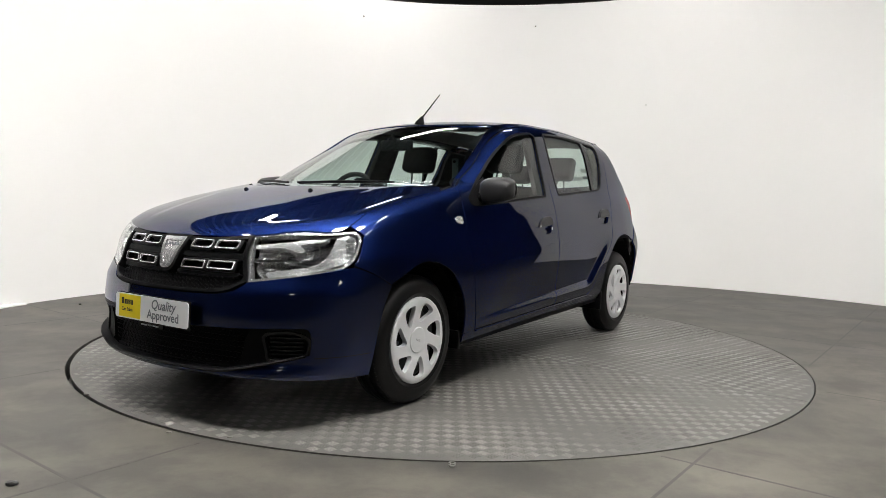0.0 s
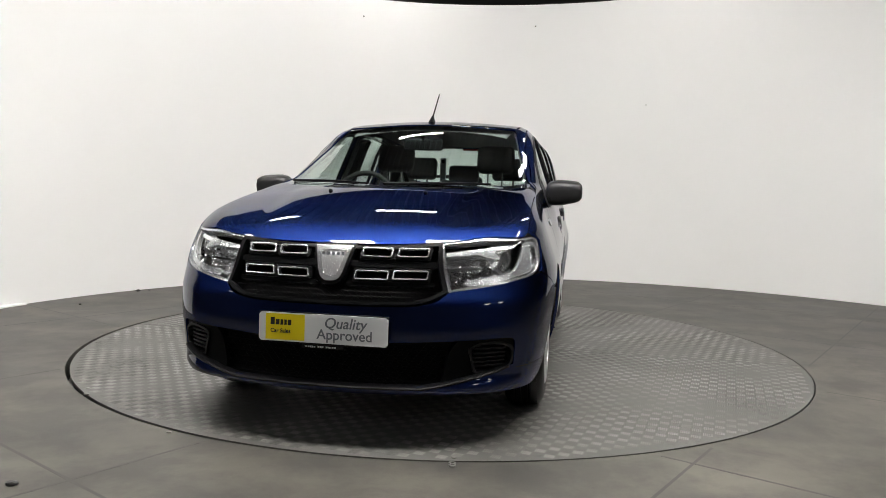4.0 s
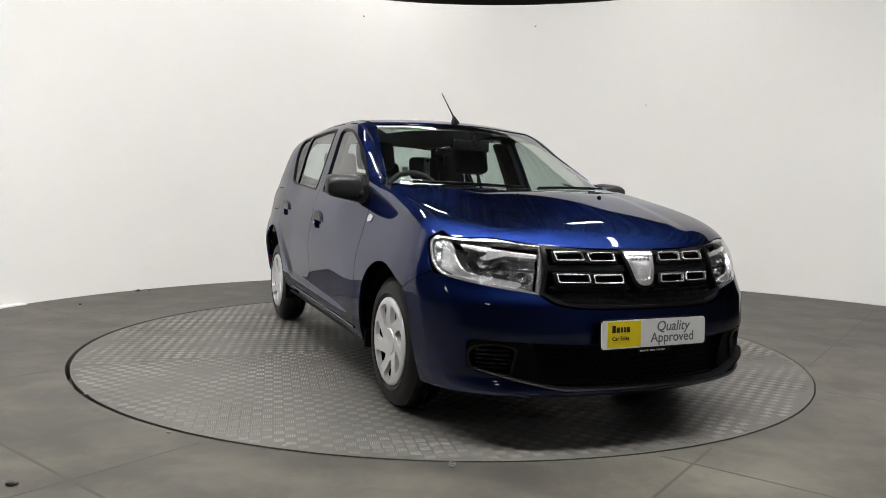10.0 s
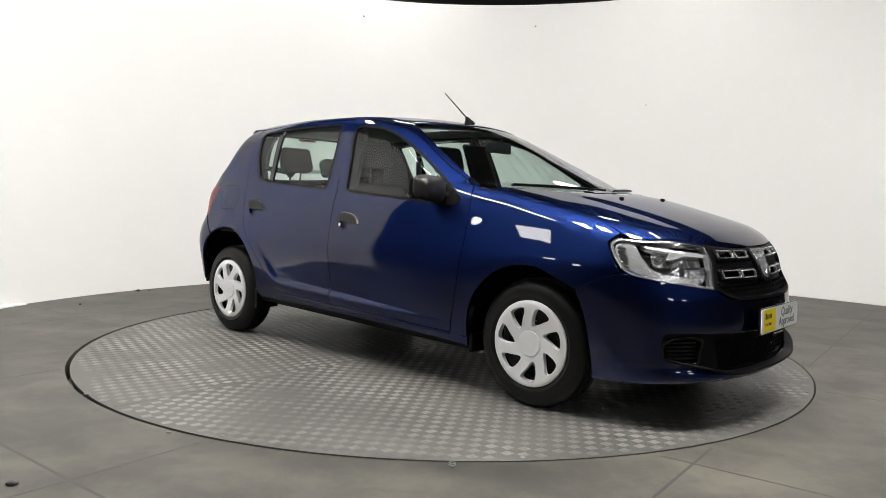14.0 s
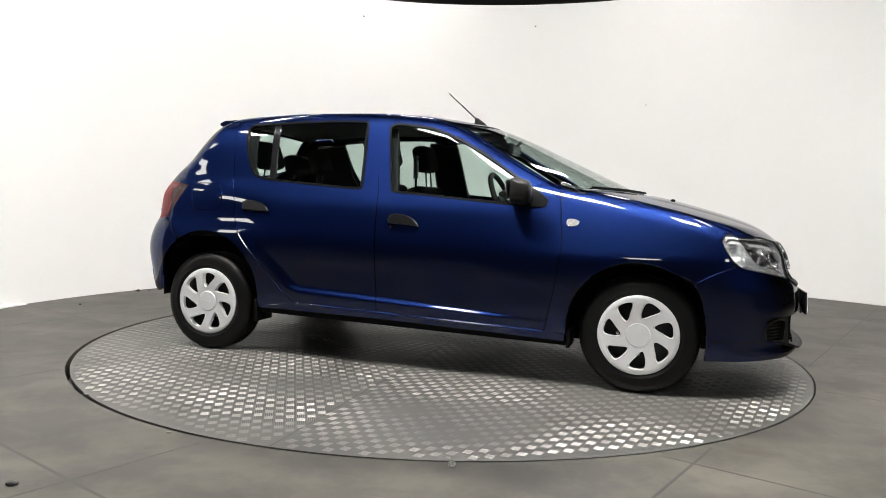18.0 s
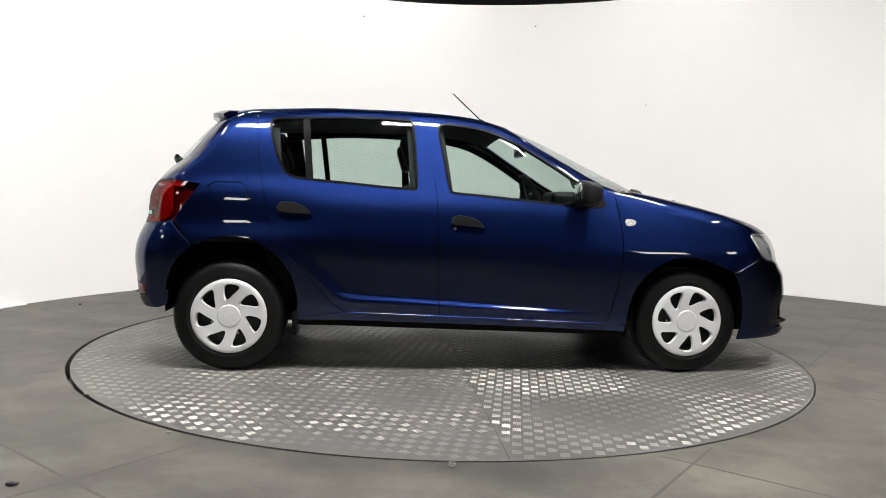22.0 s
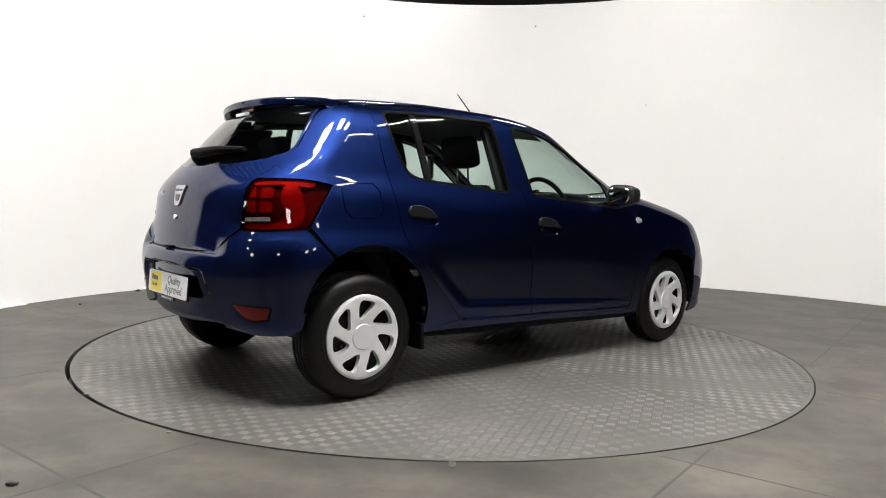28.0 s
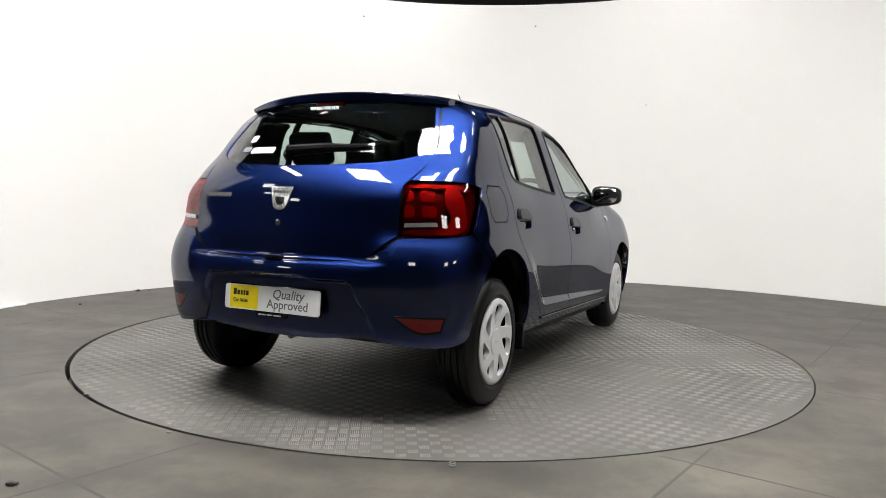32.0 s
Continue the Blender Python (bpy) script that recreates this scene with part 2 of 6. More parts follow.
def room():
    # floor with a round hole for the turntable
    bm = bmesh.new()
    n = 160
    ring = [bm.verts.new(((R_TABLE + 0.016) * math.cos(2 * math.pi * i / n) - 0.008, (R_TABLE + 0.014) * math.sin(2 * math.pi * i / n), 0)) for i in range(n)]
    rim = [bm.verts.new((v.co.x, v.co.y, -0.12)) for v in ring]
    out = []
    for i in range(n):
        a = 2 * math.pi * i / n
        k = 13 / max(abs(math.cos(a)), abs(math.sin(a)))
        out.append(bm.verts.new((k * math.cos(a), k * math.sin(a) - 3, 0)))
    for i in range(n):
        j = (i + 1) % n
        bm.faces.new((ring[i], out[i], out[j], ring[j]))
        bm.faces.new((rim[i], ring[i], ring[j], rim[j]))
    bm.faces.new(rim)
    tagged(part("floor", bm, FLOOR, None, shade=False), "grey painted concrete floor with worn joints", "floor", kind="structure")
    # the curved white wall
    bm = bmesh.new()
    a0, a1, m = radians(28), radians(188), 100
    r_x = lambda c: WX + WR * c  # the top edge rises gently along x
    rows = []
    for i in range(m + 1):
        a = a0 + (a1 - a0) * i / m
        c, s = math.cos(a), math.sin(a)
        rows.append([bm.verts.new((WX + r * c, WY + r * s, z)) for r, z in ((WR, 0), (WR, WALL_TOP + 0.039 * (r_x(c) - 1.45)), (WR + 0.12, WALL_TOP + 0.039 * (r_x(c) - 1.45)), (WR + 0.12, 0))])
    for A, B in zip(rows, rows[1:]):
        for k in range(4):
            bm.faces.new((A[k], A[(k + 1) % 4], B[(k + 1) % 4], B[k]))
    bm.faces.new(rows[0])
    bm.faces.new(rows[-1])
    tagged(part("wall_curved", bm, WALL, None), "curved white painted studio wall behind the turntable", "wall", kind="structure")
    # the strip that stands proud at the wall's foot
    bm = bmesh.new()
    rows = []
    for i in range(17):
        a = radians(162.8 + 25 * i / 16)
        rows.append([bm.verts.new((WX + r * math.cos(a), WY + r * math.sin(a), z)) for r, z in ((WR - 0.045, 0), (WR - 0.045, 0.011), (WR - 0.002, 0.015), (WR - 0.002, 0))])
    for A, B in zip(rows, rows[1:]):
        for k in range(4):
            bm.faces.new((A[k], A[(k + 1) % 4], B[(k + 1) % 4], B[k]))
    bm.faces.new(rows[0])
    bm.faces.new(rows[-1])
    tagged(part("baseboard", bm, WALL, None, shade=False), "low white strip at the foot of the curved wall", "baseboard", kind="structure")
    # small discs for two dark specks and one faint grey smudge on the wall
    for x, y, z, r, mat in ((-1.053, 3.969, 3.168, 0.009, DARK_METAL), (1.072, 4.375, 3.198, 0.009, DARK_METAL), (2.432, 4.10, 2.214, 0.014, LAMP_HOUSING)):
        bm = bmesh.new()
        d = Vector((WX - x, WY - y, 0)).normalized()
        lathe(bm, [(0.0001, 0.004), (r * 0.7, 0.004), (r, 0.001), (r, -0.004)], 12, axis="z")
        bmesh.ops.transform(bm, matrix=Matrix.Translation(Vector((WX, WY, z)) - d * WR) @ d.to_track_quat("Z", "Y").to_matrix().to_4x4(), verts=bm.verts)
        part("wall_speck", bm, mat, bpy.data.objects["wall_curved"])
    # dark hall behind
    for nm, x0, x1, y0, y1 in (("wall_west", -12.2, -12, -13, 7), ("wall_east", 12, 12.2, -13, 7), ("wall_south", -12.2, 12.2, -13.2, -13), ("wall_north", -12.2, 12.2, 7, 7.2)):
        bm = bmesh.new()
        box(bm, x0, x1, y0, y1, 0, 4.9)
        tagged(part(nm, bm, DARK_WALL, None, shade=False), "dark grey hall wall", "wall", kind="structure")
    # corrugated roof deck
    bm = bmesh.new()
    xs = []
    x = -12.2
    while x < 12.2:
        xs += [(x, 0.0), (x + 0.10, 0.0), (x + 0.13, 0.06), (x + 0.23, 0.06)]
        x += 0.26
    A = [bm.verts.new((x, -13.2, CEIL + 0.004 + h)) for x, h in xs]
    B = [bm.verts.new((x, 7.2, CEIL + 0.004 + h)) for x, h in xs]
    C = [bm.verts.new((x, -13.2, CEIL + 0.35)) for x, h in (xs[0], xs[-1])]
    D = [bm.verts.new((x, 7.2, CEIL + 0.35)) for x, h in (xs[0], xs[-1])]
    for i in range(len(xs) - 1):
        bm.faces.new((A[i], A[i + 1], B[i + 1], B[i]))
    bm.faces.new((C[0], C[1], D[1], D[0]))
    tagged(part("ceiling", bm, DARK_DECK, None, shade=False), "dark corrugated metal roof deck", "ceiling", kind="structure")


room()


def panel_light(x, y, turn, length=1.3, width=0.42, diffuser=None):
    e = tagged(new("panel_light"), "white rectangular light panel under the dark roof deck", "lamp", "light panels under the roof")
    e.matrix_basis = pose(x, y, CEIL - 0.11, 0, 0, turn)
    bm = bmesh.new()
    box(bm, -length / 2 - 0.02, length / 2 + 0.02, -width / 2 - 0.02, width / 2 + 0.02, 0.0, 0.05, 0.008)
    part("housing", bm, LAMP_HOUSING, e)
    bm = bmesh.new()
    box(bm, -length / 2, length / 2, -width / 2, width / 2, -0.006, -0.001)
    part("diffuser", bm, diffuser or LAMP, e, "glowing white diffuser", shade=False)
    for k in (-0.4, 0.4):
        bm = bmesh.new()
        tube(bm, [(k * length, 0, 0.05), (k * length, 0, 0.175)], 0.004, 6)
        part("hanger", bm, DARK_METAL, e)
    return e


# near row over the camera, row by the curved wall, and the far rows of the hall
LIGHTS = [(-1.5, -2.25, 90, 0.76, 0.7), (0.15, -2.25, 90, 0.76, 0.7), (1.8, -2.25, 90, 0.76, 0.7)]
# (3.0, -0.4) and (4.4, -2.4) are added fill for the wall's right side
WALL_LIGHTS = [(-0.55, 3.2, 0, 1.0, 0.16), (2.3, 2.7, 55, 1.0, 0.15), (-2.5, 1.9, 60, 1.0, 0.18), (3.0, -0.4, -70, 1.2, 0.12), (-3.6, -1.4, 90, 1.3, 0.22), (4.4, -2.4, 90, 1.2, 0.12)]
# dimmer panels deep in the hall
# (8.2, -7.5) is an added double of (6.0, -9.27), set for the door highlights
FAR_LIGHTS = [(-9.6, -6.6, 35, 1.7, 0.95), (-2.2, -9.8, 77, 1.0, 0.7), (6.0, -9.27, 122.5, 1.7, 0.95), (8.2, -7.5, 137, 1.6, 0.95), (-6.3, -2.5, 24, 0.9, 0.62), (-8.3, -3.7, 24, 0.62, 0.62)]
for lx, ly, lt, ll, lw in LIGHTS:
    panel_light(lx, ly, lt, ll, lw)
for lx, ly, lt, ll, lw in WALL_LIGHTS:
    panel_light(lx, ly, lt, ll, lw, WALL_LAMP)
for lx, ly, lt, ll, lw in FAR_LIGHTS:
    panel_light(lx, ly, lt, ll, lw, DIM_LAMP)


def floor_joints(floor):
    """Saw-cut joints across the floor, on a skewed grid, left out under the turntable."""
    for (nx, ny), first in (((0.8, -0.6), 0.54), ((0.6, 0.8), -2.77)):
        for k in range(-5, 6):
            c = first + 1.56 * k
            d = (-ny, nx)
            runs = [(-6.0, 6.0)]
            if abs(c) < R_TABLE + 0.05:
                h = math.sqrt((R_TABLE + 0.05) ** 2 - c * c)
                runs = [(-6.0, -h), (h, 6.0)]
            for a, b in runs:
                bm = bmesh.new()
                m = Matrix.Translation((nx * c, ny * c, 0)) @ Matrix.Rotation(math.atan2(d[1], d[0]), 4, "Z")
                box(bm, a, b, -0.006, 0.006, -0.004, 0.0003, m=m)
                part("joint", bm, JOINT, floor, shade=False)


def debris():
    for nm, x, y, r, mat, lab in (("stone_chip", -1.387, -2.60, 0.016, DARK_METAL, "small dark stone chip on the floor"), ("paper_scrap", -1.091, -2.045, 0.008, TREAD, "small pale paper scrap on the floor"),
                                  ("paper_scrap", -1.675, -1.545, 0.013, TREAD, "crumpled pale scrap beside the turntable rim"), ("stone_chip", -3.0, 2.12, 0.02, DARK_METAL, "small dark stone chip by the wall"),
                                  ("stone_chip", -2.93, 2.22, 0.012, DARK_METAL, "small dark stone chip by the wall"), ("stone_chip", -3.1, 1.2, 0.010, DARK_METAL, "small dark stone chip on the floor")):
        bm = bmesh.new()
        bmesh.ops.create_icosphere(bm, subdivisions=2, radius=r)
        for v in bm.verts:
            k = 1 + 0.5 * noise.noise(v.co * (60 + 900 * r) + Vector((x, y, 0)))
            v.co = Vector((v.co.x * k * 1.2, v.co.y * k * 0.8, max(-r * 0.45, v.co.z * k * 0.6) + r * 0.45))
        ob = part(nm, bm, mat, None, shade=False)
        ob.location = (x, y, 0.0)
        tagged(ob, lab, "debris")
    bm = bmesh.new()
    for k in (-1, 1):
        tube(bm, [(0.011 * math.cos(a), k * 0.011 + 0.011 * math.sin(a), 0.0035) for a in np.linspace(0, 2 * math.pi, 18, endpoint=False)], 0.0035, 6, True)
    ob = part("floor_marker", bm, TREAD, None)
    ob.location = (0.047, -2.312, 0.0)
    tagged(ob, "pale figure-eight marker on the floor by the rim", "marker")


floor_joints(bpy.data.objects["floor"])
debris()


# ---- turntable ----
def turntable():
    e = tagged(new("turntable"), "round steel turntable of worn grey tread plate", "turntable")
    bm = bmesh.new()
    n = 200
    top = [bm.verts.new((R_TABLE * math.cos(2 * math.pi * i / n), R_TABLE * math.sin(2 * math.pi * i / n), 0.0)) for i in range(n)]
    mid = [bm.verts.new((v.co.x, v.co.y, -0.008)) for v in top]
    low = [bm.verts.new((v.co.x * 0.99, v.co.y * 0.99, -0.1)) for v in top]
    bm.faces.new(top)
    for i in range(n):
        j = (i + 1) % n
        bm.faces.new((mid[i], mid[j], top[j], top[i]))
        bm.faces.new((low[i], low[j], mid[j], mid[i]))
    part("platter", bm, STEEL, e, shade=False)
    # raised bars in groups of five, on two plates that lie at different angles
    p_, L, w, h = 0.046, 0.037, 0.0060, 0.0016
    k = int(R_TABLE / p_ * 1.42) + 1
    off = np.array([[-L / 2, -w / 2, 0], [L / 2, -w / 2, 0], [L / 2, w / 2, 0], [-L / 2, w / 2, 0],
                    [-L / 2 + 0.003, -w / 5, h], [L / 2 - 0.003, -w / 5, h], [L / 2 - 0.003, w / 5, h], [-L / 2 + 0.003, w / 5, h]])
    fs = np.array([[4, 5, 6, 7], [0, 1, 5, 4], [1, 2, 6, 5], [2, 3, 7, 6], [3, 0, 4, 7]])
    along = np.concatenate([off + np.array([0, (b - 2) * 0.0082, 0]) for b in range(5)])
    across = np.stack([-along[:, 1], along[:, 0], along[:, 2]], 1)
    five = np.concatenate([fs + 8 * b for b in range(5)])
    rnd = random.Random(7)
    for turn, right in ((-11, True), (30, False)):
        c, s_ = math.cos(radians(turn)), math.sin(radians(turn))
        V, F, dull = [], [], []
        for i in range(-k, k + 1):
            for j in range(-k, k + 1):
                x, y = i * p_, j * p_
                gx, gy = c * x - s_ * y, s_ * x + c * y
                if math.hypot(gx, gy) > R_TABLE - 0.03 or (gx > 0.05) != right or abs(gx - 0.05) < 0.009:
                    continue
                # trodden flat in patches
                wear = 0.06 + 0.94 * min(1, max(0, 0.55 + 2.2 * noise.noise(Vector((gx * 1.5, gy * 1.5, 3)))))
                # every other group lower and plate-coloured: the bars' one-way glint put into colour
                cell = (along if (i + j) % 2 else across) * (1, 1, wear * rnd.uniform(0.6, 1.0) * (1.0 if (i + j) % 2 else 0.6))
                dull += [0 if (i + j) % 2 else 1] * len(five)
                F.append(five + 40 * len(V))
                V.append(np.stack([c * cell[:, 0] - s_ * cell[:, 1] + gx, s_ * cell[:, 0] + c * cell[:, 1] + gy, cell[:, 2]], 1))
        me = bpy.data.meshes.new("tread_pattern")
        me.from_pydata(np.concatenate(V).tolist(), [], np.concatenate(F).tolist())
        me.materials.append(TREAD)
        me.materials.append(STEEL)
        me.polygons.foreach_set("material_index", dull)
        ob = new("tread_pattern", me)
        ob.parent = e
        tagged(ob, kind="stuff")
    bm = bmesh.new()
    box(bm, 0.048, 0.052, -R_TABLE + 0.01, R_TABLE - 0.01, -0.004, 0.0005)
    part("plate_joint", bm, JOINT, e, shade=False)
    for a, r in ((-71, 2.235), (-40, 2.235), (12, 2.235), (75, 2.235), (130, 2.235), (175, 2.235), (230, 2.235)):
        bm = bmesh.new()
        lathe(bm, [(0.0001, 0.003), (0.009, 0.003), (0.012, 0.0)], 14, axis="z")
        bmesh.ops.translate(bm, verts=bm.verts, vec=(r * math.cos(radians(a)), r * math.sin(radians(a)), 0))
        part("bolt", bm, TREAD, e)
    return e


TABLE = turntable()


# ---- the car's body as one smooth form; x forward, y to its left, z up, axles at x = +-1.2945 ----
def pchip(pts):
    """A smooth curve through (x, y) pairs that does not overshoot."""
    x, y = np.array(pts, float).T
    h, d = np.diff(x), np.diff(y) / np.diff(x)
    m = np.zeros_like(y)
    m[0], m[-1] = d[0], d[-1]
    for i in range(1, len(x) - 1):
        if d[i - 1] * d[i] > 0:
            w1, w2 = 2 * h[i] + h[i - 1], h[i] + 2 * h[i - 1]
            m[i] = (w1 + w2) / (w1 / d[i - 1] + w2 / d[i])

    def f(q):
        q = np.clip(q, x[0], x[-1])
        i = np.clip(np.searchsorted(x, q) - 1, 0, len(h) - 1)
        t = (q - x[i]) / h[i]
        return ((1 + 2 * t) * (1 - t) ** 2 * y[i] + t * (1 - t) ** 2 * h[i] * m[i]
                + t * t * (3 - 2 * t) * y[i + 1] + t * t * (t - 1) * h[i] * m[i + 1])
    return f


def faired(pts, w):
    """The same curve, averaged over a width so that its curvature flows."""
    f = pchip(pts)
    q = np.linspace(pts[0][0], pts[-1][0], 3000)
    k = np.linspace(-1, 1, 9)
    g = np.cos(k * math.pi / 2.2) ** 2
    m, n = pts[0][0], pts[-1][0]
    v = sum(a * f(np.clip(q + w * b, m, n)) for a, b in zip(g, k)) / g.sum()
    return lambda x: np.interp(x, q, v)


def step(a, b, q):
    t = np.clip((q - a) / (b - a), 0, 1)
    return t * t * (3 - 2 * t)


def smax(a, b, k):
    h = np.maximum(k - np.abs(a - b), 0)
    return np.maximum(a, b) + h * h / (4 * k)


DOOR_SECTION = faired([(0.12, 0.74), (0.20, 0.79), (0.27, 0.824), (0.33, 0.848), (0.40, 0.855), (0.50, 0.858), (0.56, 0.858), (0.62, 0.8565), (0.68, 0.853), (0.74, 0.845), (0.80, 0.834),
                      (0.86, 0.822), (0.91, 0.811), (0.95, 0.799), (0.99, 0.784), (1.04, 0.765), (1.2, 0.708), (1.40, 0.636), (1.48, 0.60)], 0.035)
FRONT_SECTION = faired([(0.12, 0.77), (0.22, 0.815), (0.30, 0.838), (0.45, 0.858), (0.60, 0.865), (0.68, 0.858), (0.76, 0.834), (0.86, 0.80),
                       (0.93, 0.773), (1.0, 0.745), (1.06, 0.722), (1.2, 0.662), (1.4, 0.59), (1.48, 0.56)], 0.05)
REAR_SECTION = faired([(0.2, 0.80), (0.35, 0.835), (0.5, 0.858), (0.60, 0.871), (0.645, 0.873), (0.70, 0.867), (0.76, 0.854), (0.80, 0.841), (0.87, 0.827), (0.96, 0.811), (1.02, 0.794),
                      (1.06, 0.778), (1.10, 0.767), (1.2, 0.742), (1.3, 0.712), (1.38, 0.670), (1.44, 0.615), (1.5, 0.56)], 0.045)
PLAN = faired([(-2.0, -0.10), (-1.75, -0.045), (-1.55, -0.012), (-1.3, 0.0), (1.4, 0.0), (1.55, -0.006), (1.66, -0.022), (1.8, -0.05), (1.95, -0.09), (2.15, -0.16)], 0.08)
NOSE = faired([(0.08, 1.99), (0.14, 2.045), (0.19, 2.10), (0.222, 2.130), (0.234, 2.138), (0.247, 2.133), (0.27, 2.117), (0.36, 2.115), (0.45, 2.125), (0.52, 2.117), (0.565, 2.110), (0.585, 2.099), (0.64, 2.070),
              (0.72, 2.048), (0.78, 2.025), (0.86, 1.97), (1.0, 1.86)], 0.012)
TAIL = faired([(0.22, -1.80), (0.29, -1.875), (0.385, -1.93), (0.45, -1.938), (0.55, -1.953), (0.60, -1.956), (0.625, -1.953), (0.685, -1.934), (0.697, -1.907), (0.74, -1.902), (0.80, -1.896),
              (0.86, -1.885), (0.96, -1.868), (1.08, -1.818), (1.156, -1.762), (1.28, -1.655), (1.4, -1.54), (1.52, -1.42)], 0.012)
# the bumper's shoulder beside the tailgate, under the tail lights
SHOULDER = faired([(0.22, -1.80), (0.29, -1.875), (0.385, -1.93), (0.45, -1.938), (0.55, -1.952), (0.60, -1.956), (0.65, -1.953), (0.70, -1.942), (0.76, -1.918), (0.80, -1.895),
                  (0.84, -1.880), (0.88, -1.878), (0.96, -1.868), (1.08, -1.818), (1.156, -1.762), (1.28, -1.655), (1.4, -1.54), (1.52, -1.42)], 0.010)
HOOD = faired([(0.6, 1.16), (0.9, 1.098), (1.1, 1.063), (1.28, 1.026), (1.42, 0.996), (1.6, 0.95), (1.764, 0.902), (1.9, 0.85), (1.99, 0.798), (2.06, 0.735), (2.15, 0.62)], 0.06)
ROOF = faired([(-1.9, 1.36), (-1.6, 1.425), (-1.35, 1.472), (-1.1, 1.496), (-0.7, 1.512), (-0.3, 1.508), (0.0, 1.488), (0.21, 1.460), (0.34, 1.432), (0.48, 1.382), (0.80, 1.238),
              (1.25, 1.025), (1.5, 0.89), (1.9, 0.68)], 0.06)


def body(x, y, z):
    """Below zero inside the car's skin."""
    ay = np.abs(y)
    f, r = step(0.35, 1.1, x), step(-0.6, -1.2, x)
    rise = 0.035 * (0.84 - x) * (1 - step(0.45, 0.7, z))
    half = DOOR_SECTION(z - rise) * (1 - f) * (1 - r) + FRONT_SECTION(z) * f * (1 - r) + REAR_SECTION(z) * r + PLAN(x)
    # pressed hollow above the crease low on the doors
    crease = 0.405 - 0.064 * x
    hollow = step(crease - (0.034 - 0.022 * x), crease, z) * (1 - step(crease + 0.02, crease + 0.30, z))
    back = -0.625 - 1.0 * (z - 0.37)
    hollow = hollow * step(back - 0.05, back + 0.05, x) * (1 - step(0.30, 0.86, x))
    sides = ay - half + 0.018 * hollow
    nose = x - (NOSE(z) - 0.287 * ay ** 2 - 0.154 * ay ** 4)
    bend = 0.27 + 0.2 * step(0.95, 1.2, z)
    dent = 0.038 * step(0.392, 0.364, ay - 0.5 * (0.60 - z)) * step(0.625, 0.611, z + 0.10 * ay ** 2)
    side = step(0.40, 0.56, ay)
    tail = (TAIL(z) * (1 - side) + SHOULDER(z) * side + dent + bend * ay ** 2) - x
    low = 0.14 - z
    shell = smax(smax(sides, nose, 0.16), tail + 0.012 * step(1.02, 1.14, z), 0.16 - 0.09 * step(1.02, 1.14, z))
    dome = 0.006 * step(0.50 - 0.10 * (x - 1.2), 0.40 - 0.10 * (x - 1.2), ay) * step(1.2, 1.4, x) * step(1.98, 1.8, x)
    hood = (z - HOOD(x) - dome + 0.09 * ay ** 2) * 0.97
    cabin = (z - ROOF(x + 0.55 * ay ** 2 * step(-0.1, 0.5, x)) + 0.10 * ay ** 2) * 0.95
    deck = z - (1.04 + 0.04 * step(-1, 0.5, x))
    lower = smax(shell, np.where(x > 0.5, hood, np.minimum(hood, deck)), 0.075)
    upper = smax(shell, cabin, 0.085)
    return np.maximum(np.minimum(lower, upper), low)


def cast(o, d, reach=3.4):
    """Where rays first meet the skin."""
    o, d = np.asarray(o, float), np.asarray(d, float)
    t = np.zeros(len(o))
    live = np.arange(len(o))
    for _ in range(70):
        p = o[live] + d[live] * t[live, None]
        g = body(p[:, 0], p[:, 1], p[:, 2])
        t[live] += np.clip(g * 0.75, -0.05, 0.3)
        live = live[(np.abs(g) > 2e-5) & (t[live] < reach)]
        if not len(live):
            break
    p = o + d * t[:, None]
    return p, t < reach


def skin_normal(p):
    e = 1e-3
    g = np.stack([body(p[:, 0] + e * (k == 0), p[:, 1] + e * (k == 1), p[:, 2] + e * (k == 2))
                  - body(p[:, 0] - e * (k == 0), p[:, 1] - e * (k == 1), p[:, 2] - e * (k == 2)) for k in range(3)], 1)
    return g / (np.linalg.norm(g, axis=1)[:, None] + 1e-12)


class Flat:
    """Projects an outline (a, b) on the skin along d; a and b run along u and v."""
    def __init__(self, d, u, v):
        self.d, self.u, self.v = (np.array(Vector(q).normalized()) for q in (d, u, v))

    def rays(self, ab):
        o = ab[:, :1] * self.u + ab[:, 1:] * self.v - 1.9 * self.d
        return o, np.tile(self.d, (len(ab), 1))

    def flat(self, p):
        return (float(np.dot(p, self.u)), float(np.dot(p, self.v)))


class Round:
    """Projects an outline (angle * 0.8, z) on the skin towards an upright axis at x = c; angle 0 looks along sx."""
    def __init__(self, c, sx):
        self.c, self.sx = c, sx

    def rays(self, ab):
        w = ab[:, 0] / 0.8
        d = np.stack([-self.sx * np.cos(w), -np.sin(w), 0 * w], 1)
        o = np.stack([self.c + 0 * w, 0 * w, ab[:, 1]], 1) - 1.9 * d
        return o, d

    def flat(self, p):
        return (math.atan2(p[1], self.sx * (p[0] - self.c)) * 0.8, p[2])


SIDE = Flat((0, 1, 0), (1, 0, 0), (0, 0, 1))
FRONT = Flat((-1, 0, 0), (0, 1, 0), (0, 0, 1))
REAR = Flat((1, 0, 0), (0, 1, 0), (0, 0, 1))
TOP = Flat((0, 0, -1), (1, 0, 0), (0, 1, 0))
SCREEN = Flat((-0.42, 0, -0.9), (0.9, 0, -0.42), (0, 1, 0))
RAIL = Flat((0, 0.72, -0.69), (1, 0, 0), (0, 0.69, 0.72))
NOSE_RING = Round(1.2, 1)
TAIL_RING = Round(-1.15, -1)


